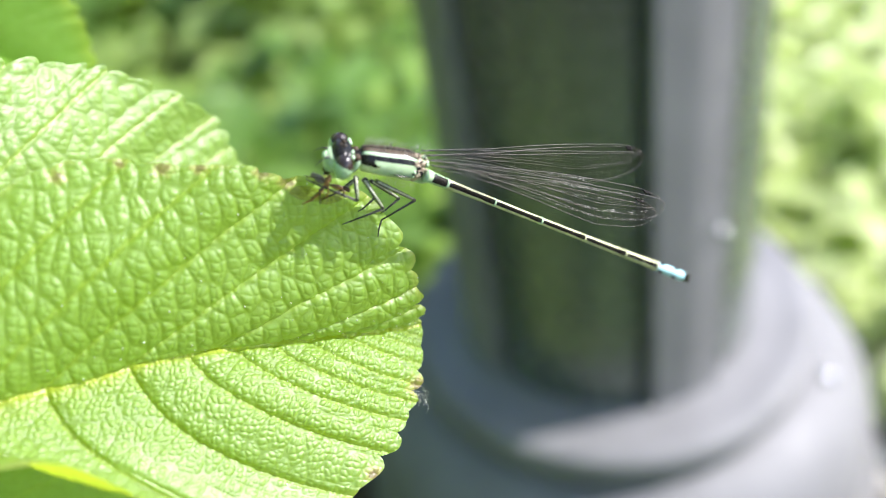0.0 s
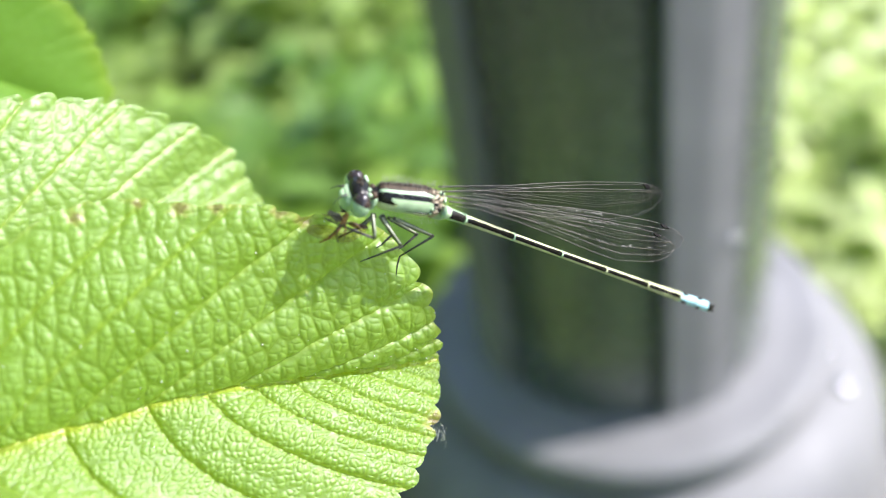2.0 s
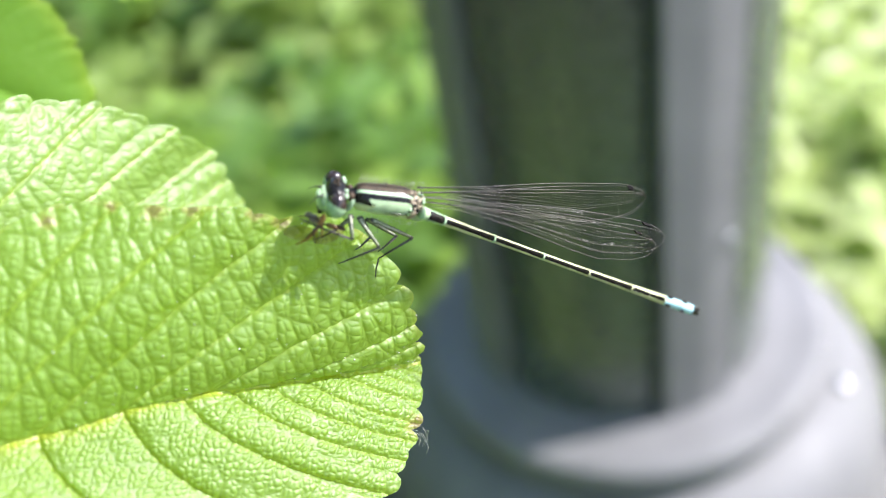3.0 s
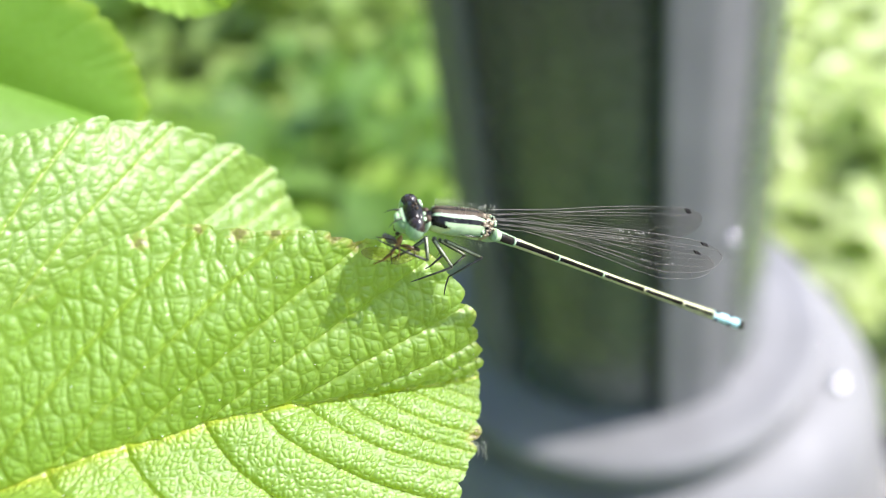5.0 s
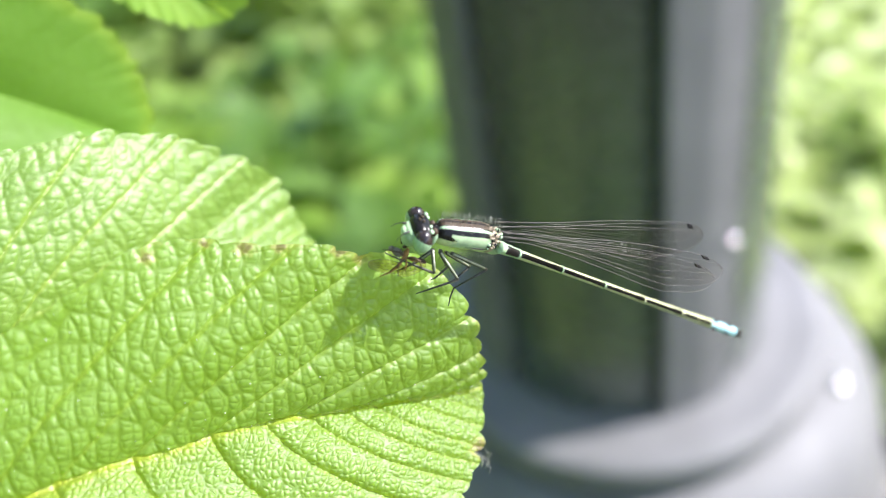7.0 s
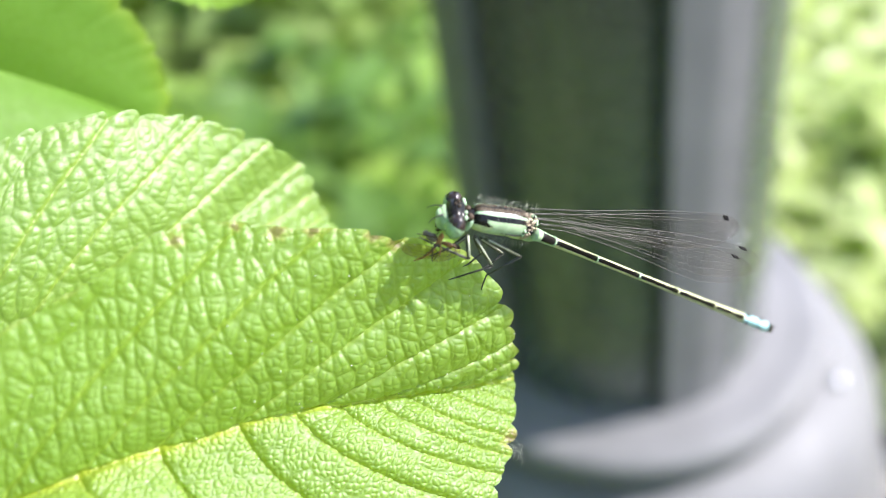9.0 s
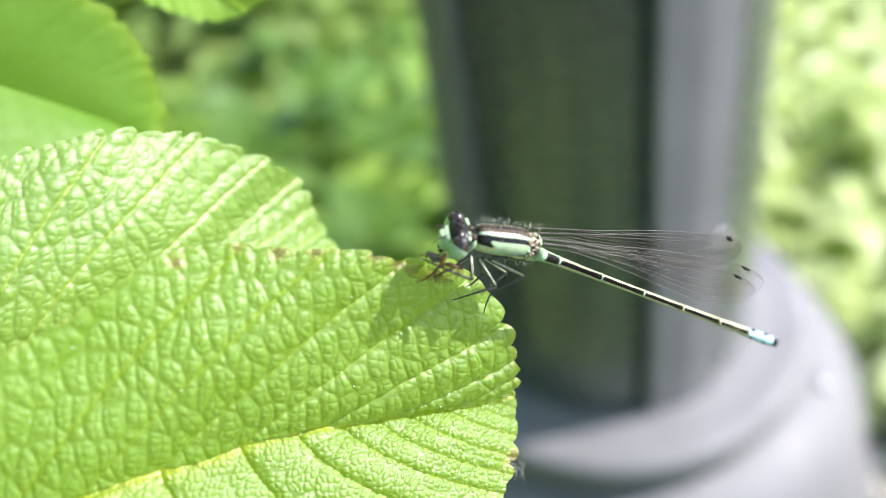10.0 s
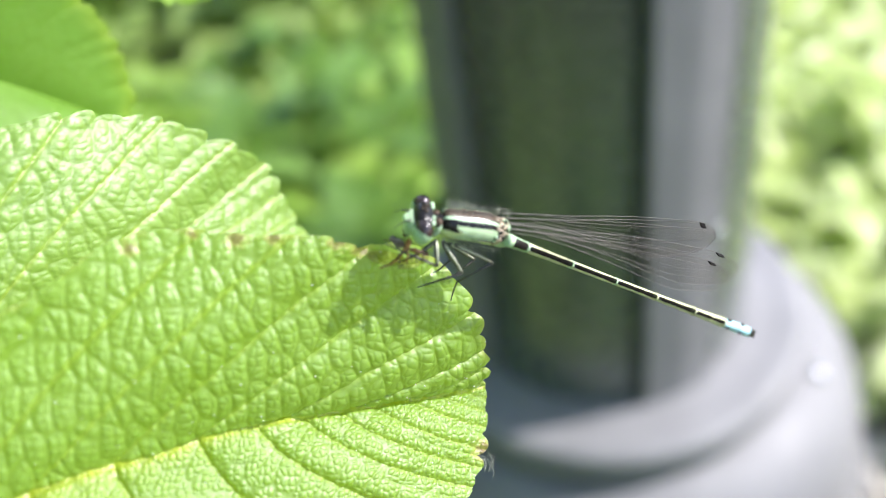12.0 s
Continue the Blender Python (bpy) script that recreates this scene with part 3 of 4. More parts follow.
def build_body():
    # thorax: brown back, pale shoulder stripes, black bands, green sides
    bm = bmesh.new()
    barrel(bm, spline([(-1.95, 0.10, 0.40, 0.48), (-1.88, 0.11, 0.62, 0.74), (-1.72, 0.11, 0.74, 0.86), (-1.4, 0.10, 0.82, 0.92), (-0.7, 0.08, 0.92, 0.97), (0.2, 0.09, 0.94, 0.99),
                (0.9, 0.08, 0.90, 0.97), (1.35, 0.02, 0.80, 0.88), (1.6, -0.05, 0.60, 0.70)], np.linspace(0, 1, 44)).tolist(), 96,
           ((3, 2), (23, 0), (26, 2), (39, 1), (57, 2), (118, 3), (181, 4)), belly=0.76)
    ball(bm, (0.00185, 0, -0.00046), (0.00088, 0.00062, 0.00050), pose(0, 0, 0, 0, 12, 0), rings=16, sides=24, slot=3)
    ball(bm, (0.00125, 0, -0.00052), (0.00110, 0.00052, 0.00040), rings=16, sides=24, slot=4)
    for f in bm.faces:
        c = f.calc_center_median() * 1000
        a = math.degrees(math.atan2(abs(c.y) / 0.9, c.z))
        edge = -0.95 + 0.25 * math.sin(9 * c.z)
        if c.x < edge and 48 < a < 76:
            f.material_index = 2
        elif c.x < edge - 0.1 and 76 <= a < 120:
            f.material_index = 4
    part("thorax", bm, [BROWN, PALE_STRIPE, BLACK, GREEN_BODY, YELLOW_BELLY], damselfly)
    # dark seams on the sides
    for side in (-1, 1):
        bm = bmesh.new()
        tube(bm, [Vector((x, side * 0.93 * w, 0.08 - 0.16 * w - 0.05 * x)) / 1000 for x, w in ((-0.2, 0.99), (0.3, 1.005), (0.8, 0.985), (1.2, 0.92), (1.45, 0.82))],
             [0.00001, 0.000032, 0.00004, 0.00004, 0.00002], 6)
        part("side_seam", bm, BLACK, damselfly)
    # neck shield
    bm = bmesh.new()
    barrel(bm, [(-2.55, 0.22, 0.22, 0.22), (-2.45, 0.24, 0.34, 0.28), (-2.2, 0.22, 0.36, 0.34), (-2.0, 0.22, 0.46, 0.44), (-1.75, 0.20, 0.50, 0.48)], 28, ((115, 0), (181, 1)))
    part("neck_shield", bm, [BLACK, GREEN_BODY], damselfly)
    bm = bmesh.new()
    barrel(bm, [(-2.0, 0.10, 0.34, 0.38), (-1.97, 0.10, 0.44, 0.50), (-1.90, 0.10, 0.53, 0.61), (-1.82, 0.10, 0.56, 0.66)], 36, ((34, 1), (120, 0), (181, 1)), belly=0.8)
    part("front_edge", bm, [PALE_STRIPE, BROWN], damselfly, "pale front edge of the thorax")
    for side in (-1, 1):
        bm = bmesh.new()
        ball(bm, Vector((-2.12, 0.52 * side, -0.12)) / 1000, (0.00017, 0.00020, 0.00046), pose(0, 0, 0, 0, 14, 0), rings=12, sides=16)
        part("neck_lobe", bm, PALE_STRIPE, damselfly, "pale green lobe of the neck")
        bm = bmesh.new()
        ball(bm, Vector((-2.16, 0.36 * side, 0.36)) / 1000, (0.00022, 0.00024, 0.00026), rings=12, sides=16)
        part("neck_knob", bm, BROWN, damselfly)
    # wing roots
    bm = bmesh.new()
    rng = random.Random(4)
    ball(bm, (0.00155, 0, -0.0001), (0.00062, 0.00072, 0.00082), rings=12, sides=18)
    for n in range(70):
        a = radians(rng.uniform(-95, 95))
        x = rng.uniform(1.2, 2.15)
        ball(bm, Vector((x, (0.86 - 0.25 * (x - 1.2)) * math.sin(a), (0.92 - 0.28 * (x - 1.2)) * math.cos(a))) / 1000,
             [rng.uniform(0.00006, 0.00014) for _ in range(3)], rings=6, sides=8, slot=(0, 1, 0, 2, 0, 2)[n % 6])
    part("wing_base", bm, [WING_ROOT, PALE_STRIPE, BLACK], damselfly, "beige and black jointed wing base")
    # head
    bm = bmesh.new()
    ball(bm, (0, 0, 0.0001), (0.00058, 0.00112, 0.00062), rings=16, sides=24)
    ball(bm, (0.00028, 0, 0.0002), (0.00038, 0.0010, 0.00046), rings=12, sides=20)
    head = part("head", bm, BLACK, damselfly, at=HEAD_AT)
    bm = bmesh.new()
    ball(bm, (-0.00045, 0, -0.00042), (0.00055, 0.00088, 0.00064), rings=14, sides=20)
    ball(bm, (-0.00062, 0, -0.00072), (0.00035, 0.00055, 0.00045), rings=12, sides=16)
    part("face", bm, GREEN_FACE, head, "pale green face")
    bm = bmesh.new()
    ball(bm, (-0.00050, 0, -0.00002), (0.00036, 0.00070, 0.00026), rings=10, sides=18)
    ball(bm, (-0.00082, 0, -0.00016), (0.00026, 0.00042, 0.00024), rings=10, sides=16)
    part("brow", bm, GREEN_FACE, head)
    for side in (-1, 1):
        bm = bmesh.new()
        ball(bm, (0, 0, 0), (0.00058, 0.00056, 0.00074), rings=44, sides=60)
        for f in bm.faces:
            c = f.calc_center_median()
            f.material_index = 1 if c.z + 0.25 * c.x < 0.00014 else 0
        part("eye", bm, [EYE_DARK, EYE_GREEN], head, "dark glossy eye, green below",
             at=pose(-0.00002, side * 0.00112, -0.00006, 12 * side, 8, 0))
        bm = bmesh.new()
        ball(bm, (0.00050, side * 0.00080, 0.00042), (0.00013, 0.00019, 0.00013), rings=8, sides=12)
        ball(bm, (0.00052, side * 0.00042, 0.00050), (0.00011, 0.00014, 0.00010), rings=8, sides=12)
        part("eye_spot", bm, PALE_STRIPE, head, "small pale spot behind the eye")
        bm = bmesh.new()
        tube(bm, [Vector(p) / 1000 for p in ((-0.6, 0.35 * side, 0.10), (-0.85, 0.42 * side, 0.08), (-1.1, 0.52 * side, 0.0), (-1.35, 0.62 * side, -0.2), (-1.5, 0.7 * side, -0.42))],
             [0.00008, 0.00006, 0.00003, 0.00002, 0.000012], 6)
        part("antenna", bm, LEG, head)
    for x, y, z in ((-0.12, 0, 0.72), (0.08, 0.2, 0.74), (0.08, -0.2, 0.74)):
        bm = bmesh.new()
        ball(bm, Vector((x, y, z)) / 1000, (0.0001, 0.0001, 0.0001), rings=6, sides=8)
        part("small_eye", bm, BROWN, head)
    for side in (-1, 1):
        bm = bmesh.new()
        tube(bm, [Vector(p) / 1000 for p in ((-0.6, 0.3 * side, -0.95), (-0.78, 0.32 * side, -1.15), (-0.82, 0.12 * side, -1.32))], [0.00015, 0.00012, 0.00004], 7)
        part("jaw", bm, BROWN, head)
    return head


HEAD_AT = pose(-0.00300, 0.0, 0.00022, 0, -6, 0)
head = build_body()


def build_abdomen():
    """Ten segments from the thorax to the tail: black back, yellow-green sides, blue eighth and ninth."""
    start, end = body_place(-1.0, 59.2, 4.45), body_place(17.75, 73.6, -2.05)
    axis = end - start
    back = Vector((0, -0.81, 0.59))
    x = axis.normalized()
    y = back.cross(x).normalized()
    frame3 = Matrix((x, y, x.cross(y))).transposed().to_4x4()
    long = axis.length * 1000
    cuts = (0.0, 0.016, 0.062, 0.223, 0.393, 0.56, 0.724, 0.855, 0.92, 0.978, 1.0)
    wide = (0.40, 0.36, 0.30, 0.25, 0.235, 0.24, 0.27, 0.33, 0.37, 0.37, 0.29)
    for n in range(10):
        a, b, wa, wb = cuts[n] * long, cuts[n + 1] * long, wide[n], wide[n + 1]
        sag = lambda u: -0.25 * math.sin(math.pi * u)
        bm = bmesh.new()
        stations = []
        for k in range(9):
            u = k / 8
            r = wa + (wb - wa) * u
            r *= 1 + (0.10 * math.exp(-(u / 0.06) ** 2) + 0.13 * math.exp(-((1 - u) / 0.06) ** 2) if n < 8 else 0) - (0.18 if k in (0, 8) else 0)
            d = a + (b - a) * u
            stations.append((d, sag(d / long), r, r * 1.08))
        if n in (7, 8):
            zones, mats = ((128, 0), (150, 1), (181, 2)), [BLUE, BLACK, YELLOW_BELLY]
        elif n == 9:
            zones, mats = ((60, 0), (110, 1), (181, 0)), [BLACK, BLUE]
        elif n == 0:
            zones, mats = ((30, 1), (181, 0)), [PALE_STRIPE, GREEN_BODY]
        elif n == 1:
            zones, mats = ((48, 0), (181, 1)), [BLACK, PALE_STRIPE]
        else:
            zones, mats = ((181, 1),), [GLOSS_BLACK, YELLOW_SIDE]
        barrel(bm, stations, 72 if 1 < n < 7 else 36, zones)
        if 1 < n < 7:
            # the black back, wider before each joint and fading on the seventh
            for f in bm.faces:
                c = f.calc_center_median() * 1000
                u = (c.x - a) / (b - a)
                limit = (28 - (14 * u if n == 6 else 0)) + 12 * math.exp(-((u - 0.9) / 0.09) ** 2)
                if math.degrees(math.atan2(abs(c.y), c.z - sag(c.x / long))) < limit:
                    f.material_index = 0
        segment = part("abdomen_segment", bm, mats, damselfly, "blue tail segment" if n in (7, 8) else "", at=Matrix.Translation(start) @ frame3)
        if 1 < n < 8:
            bm = bmesh.new()
            barrel(bm, [(a + o, sag(a / long), wa * (1.10 + g), wa * (1.18 + g)) for o, g in ((0.02, -0.06), (0.05, 0.0), (0.11, 0.0), (0.15, -0.06))], 28)
            part("joint_ring", bm, PALE_STRIPE if n < 5 else YELLOW_SIDE, segment, "pale ring at the joint")
        if n in (7, 8):
            bm = bmesh.new()
            r = (wa + wb) / 2
            for side in (-1, 1):
                ball(bm, Vector((a + (0.30 if n == 7 else 0.28) * (b - a), side * r * 0.84, r * 0.58)) / 1000, (0.00026, 0.00009, 0.00011), rings=8, sides=12)
            part("tail_mark", bm, BLACK, segment, "black mark on the blue")
    bm = bmesh.new()
    for side in (-1, 1):
        tube(bm, [Vector(p) / 1000 for p in ((long - 0.05, 0.14 * side, 0.12), (long + 0.10, 0.17 * side, 0.15), (long + 0.18, 0.14 * side, 0.06))], [0.00013, 0.00012, 0.00004], 8)
        tube(bm, [Vector(p) / 1000 for p in ((long - 0.05, 0.12 * side, -0.10), (long + 0.12, 0.13 * side, -0.12))], [0.00011, 0.00005], 8)
    part("tail_claspers", bm, BLACK, damselfly, at=Matrix.Translation(start) @ frame3)


build_abdomen()

WING_LONG = 15.7
ALONG = np.concatenate([np.linspace(0, 0.8, 40), 0.8 + 0.2 * np.sin(np.linspace(0, np.pi / 2, 24)[1:])])


def chord(t):
    """The wing's shape: leading and trailing edge at t along the wing, in mm."""
    end = np.clip((t - 0.80) / 0.20, 0, 1)
    round_off = np.sqrt(np.clip(1 - end ** 2, 0, 1))
    rise = np.clip((t - 0.10) / 0.62, 0, 1)
    trail = 0.32 + 2.55 * rise ** 1.25 * (1 - 0.12 * np.clip((t - 0.6) / 0.2, 0, 1))
    lead = -0.14 * np.sin(np.pi * np.clip((t - 0.3) / 0.5, 0, 1))
    middle = 0.95
    return middle + (lead - middle) * np.where(t > 0.8, round_off, 1), middle + (trail - middle) * np.where(t > 0.8, round_off, 1)


def wing_point(t, q):
    lead, trail = chord(np.array(t))
    camber = 0.10 * math.sin(q * 9 + 2 * t) * min(1, 3 * t) - 0.25 * math.sin(math.pi * t)
    return Vector((t * WING_LONG, camber, -0.92 * (float(lead) + q * float(trail - lead)))) / 1000


def build_wing(at, long, name_label):
    scale = Matrix.Diagonal((long, long, long, 1))
    bm = bmesh.new()
    grid = [[bm.verts.new(scale @ wing_point(t, q)) for q in np.linspace(0, 1, 9)] for t in ALONG]
    for one, two in zip(grid, grid[1:]):
        for k in range(8):
            bm.faces.new((one[k], two[k], two[k + 1], one[k + 1]))
    bmesh.ops.remove_doubles(bm, verts=bm.verts, dist=1e-7)
    wing = part("wing", bm, MEMBRANE, damselfly, name_label, at=at)
    rng = random.Random(9)
    bm = bmesh.new()
    rays = ((0.0, 0.0, 1.0, 0.030), (0.10, 0.02, 0.55, 0.020), (0.19, 0.0, 0.985, 0.026), (0.33, 0.20, 0.985, 0.018),
            (0.47, 0.30, 0.965, 0.013), (0.60, 0.10, 0.95, 0.018), (0.80, 0.24, 0.90, 0.012), (1.0, 0.0, 1.0, 0.021))
    for q, a, b, r in rays:
        ts = a + (b - a) * ALONG
        tube(bm, [scale @ wing_point(t, q + (0.012 * math.sin(14 * t + 9 * q) if 0 < q < 1 else 0)) for t in ts],
             [(0.78 if q in (0.0, 0.19, 0.6, 1.0) else 0.36) * r / 1000 * (1.0 - 0.3 * t) for t in ts], 4)
    for (q, a, b, _), (q2, a2, b2, _) in zip(rays, rays[1:]):
        t = max(a, a2, 0.14) + rng.uniform(0, 0.02)
        while t < min(b, b2) - 0.01:
            tube(bm, [scale @ wing_point(t, q), scale @ wing_point(t + rng.uniform(-0.004, 0.004), q2)], 0.0000042, 3)
            t += rng.uniform(0.025, 0.042) if q > 0.05 else rng.uniform(0.05, 0.07)
    part("venation", bm, VEIN, wing, "fine brown wing veins", kind="stuff")
    bm = bmesh.new()
    ring = [scale @ wing_point(t, q) for t, q in ((0.905, 0.0), (0.932, 0.0), (0.940, 0.10), (0.915, 0.105))]
    top = [bm.verts.new(p + Vector((0, 0.00006, 0))) for p in ring]
    low = [bm.verts.new(p - Vector((0, 0.00006, 0))) for p in ring]
    bm.faces.new(top)
    bm.faces.new(low[::-1])
    for k in range(4):
        bm.faces.new((top[k], low[k], low[(k + 1) % 4], top[(k + 1) % 4]))
    part("wing_mark", bm, STIGMA, wing, "small dark mark near the wing tip", smooth=False)
    return wing


def wing_pose(root, tip, down):
    """A wing's pose in the damselfly's space, from view-space root and tip and the way its chord hangs."""
    a, b = body_place(*root), body_place(*tip)
    x = (b - a).normalized()
    z = -(INTO.to_3x3() @ Vector(down))
    z = (z - x * z.dot(x)).normalized()
    return Matrix.Translation(a) @ Matrix((x, z.cross(x), z)).transposed().to_4x4()


# roots and, time by time, the places of the marks near the tips (view space, mm): the far pair sinks as the insect settles
FAR_ROOT, NEAR_ROOT = Vector((-1.3, 60.3, 6.0)), Vector((-1.0, 59.6, 5.4))
FAR_MARK = [(0, 12.04, 65.66, 6.56), (1, 12.02, 65.74, 6.55), (2, 11.91, 65.90, 6.11), (3, 12.02, 65.83, 6.12), (5.5, 11.93, 65.47, 5.93), (6.5, 11.95, 65.45, 5.73), (9, 11.89, 65.47, 5.71), (10, 11.80, 65.53, 5.39), (11, 11.85, 65.79, 5.37), (12, 11.80, 65.76, 5.42)]
NEAR_MARK = [(0, 12.93, 63.72, 3.56), (1, 12.88, 63.90, 3.66), (2, 12.73, 64.08, 3.44), (3, 12.74, 64.24, 3.68), (5.5, 12.62, 63.89, 3.72), (6.5, 12.59, 63.96, 3.60), (9, 12.58, 63.86, 3.70), (10, 12.43, 64.01, 3.47), (11, 12.48, 64.31, 3.49), (12, 12.47, 64.19, 3.55)]
HIND_ROOT, HIND_MARK = Vector((0.35, 0.15, -0.30)), Vector((-0.80, -0.10, -0.50))
FAR_DOWN, NEAR_DOWN = (0.05, 0.45, -0.85), (-0.1, -0.30, -0.92)
WINGS = []
for root, marks, down, behind, short in ((FAR_ROOT, FAR_MARK, FAR_DOWN, Vector((-0.2, 0.1, -0.12)), 0.985), (NEAR_ROOT, NEAR_MARK, NEAR_DOWN, HIND_MARK, 0.945)):
    for hind in (False, True):
        rows = []
        for t, *mark in marks:
            a, b = (root + HIND_ROOT, Vector(mark) + behind) if hind else (root, Vector(mark))
            rows.append((t, wing_pose(a, b + Vector((0, 0, 0.38)), down)))
        wing = build_wing(rows[0][1], short if hind else 1.0, "clear folded hindwing" if hind else "clear folded forewing")
        WINGS.append((wing, rows))


def build_leg(points, radii, name_label=""):
    """A leg through view-space points: thigh, shin and foot, with bristles on thigh and shin."""
    places = [body_place(*p) for p in points]
    bm = bmesh.new()
    tube(bm, [places[0], places[0].lerp(places[1], 0.5), places[1]], [radii[0] / 1000, radii[0] / 1000 * 1.05, radii[1] / 1000], 8)
    leg = part("leg", bm, LEG, damselfly, name_label)
    bm = bmesh.new()
    tube(bm, places[1:3], [radii[1] / 1000, radii[2] / 1000], 7)
    part("shin", bm, LEG, leg)
    bm = bmesh.new()
    tube(bm, [places[0].lerp(places[1], 0.04) + Vector((0, -0.00009, 0.00007)), places[0].lerp(places[1], 0.92) + Vector((0, -0.00009, 0.00007))], 0.00006, 6)
    part("pale_stripe", bm, LEG_PALE, leg, "pale line along the thigh")
    if len(places) > 3:
        bm = bmesh.new()
        tube(bm, places[2:], [radii[2] / 1000] * (len(places) - 3) + [0.00003], 6)
        part("foot", bm, LEG, leg)
    rng = random.Random(len(points) + int(points[0][0] * 10))
    bm = bmesh.new()
    for one, two, n in ((places[0], places[1], 7), (places[1], places[2], 9)):
        way = (two - one).normalized()
        for k in range(n):
            p = one.lerp(two, (k + 0.6) / n)
            out = (way.orthogonal() * (1 if k % 2 else -1) + way * 0.5 + Vector([rng.uniform(-0.4, 0.4) for _ in range(3)])).normalized()
            tube(bm, [p, p + out * rng.uniform(0.0003, 0.0005)], [0.000014, 0.000006], 3)
    part("bristles", bm, LEG, leg, kind="stuff")


LEGS = [
    [(-5.01, 58.34, 4.37), (-4.90, 58.54, 2.92), (-7.30, 58.14, 3.90), (-7.81, 58.04, 4.16)],
    [(-4.58, 58.64, 4.20), (-3.46, 59.54, 2.50), (-5.55, 60.64, 1.76), (-6.02, 60.94, 1.60)],
    [(-3.86, 59.04, 4.09), (-1.64, 61.14, 3.07), (-3.69, 61.64, 1.89), (-3.89, 62.14, 1.31), (-4.00, 62.74, 0.73)],
    [(-4.22, 59.94, 4.15), (-2.65, 62.34, 3.23), (-3.52, 62.34, 2.50), (-3.80, 62.44, 2.30)],
    [(-4.54, 59.74, 4.27), (-4.08, 61.34, 3.22), (-4.85, 61.54, 2.54), (-5.13, 61.64, 2.41)],
    [(-4.94, 59.34, 4.31), (-6.04, 59.74, 3.54), (-6.89, 59.94, 3.15), (-7.22, 60.14, 3.02)],
]
for points in LEGS:
    build_leg(points, (0.125, 0.085, 0.052))


def build_hair():
    rng = random.Random(12)
    bm = bmesh.new()
    for _ in range(430):
        a = radians(rng.choice((rng.gauss(0, 28), rng.gauss(0, 28), rng.uniform(120, 240))))
        x = rng.uniform(-1.8, 2.0)
        p = Vector((x, 0.86 * math.sin(a), 1.05 * math.cos(a))) / 1000
        out = Vector((rng.uniform(-0.35, 0.35), math.sin(a) + rng.uniform(-0.3, 0.3), math.cos(a) + rng.uniform(-0.2, 0.2))).normalized()
        long = rng.uniform(0.00022, 0.00056)
        bend = Vector((rng.uniform(-0.2, 0.2), rng.uniform(-0.2, 0.2), 0)) * long
        tube(bm, [p, p + out * long * 0.6, p + out * long + bend], [0.0000065, 0.000005, 0.000002], 3)
    part("hairs", bm, HAIR, damselfly, "fine pale hairs on the thorax", kind="stuff")


build_hair()


# ---- the prey ----
FLY = Matrix.Translation(Vector((-6.64, 58.34, 4.05)) / 1000)


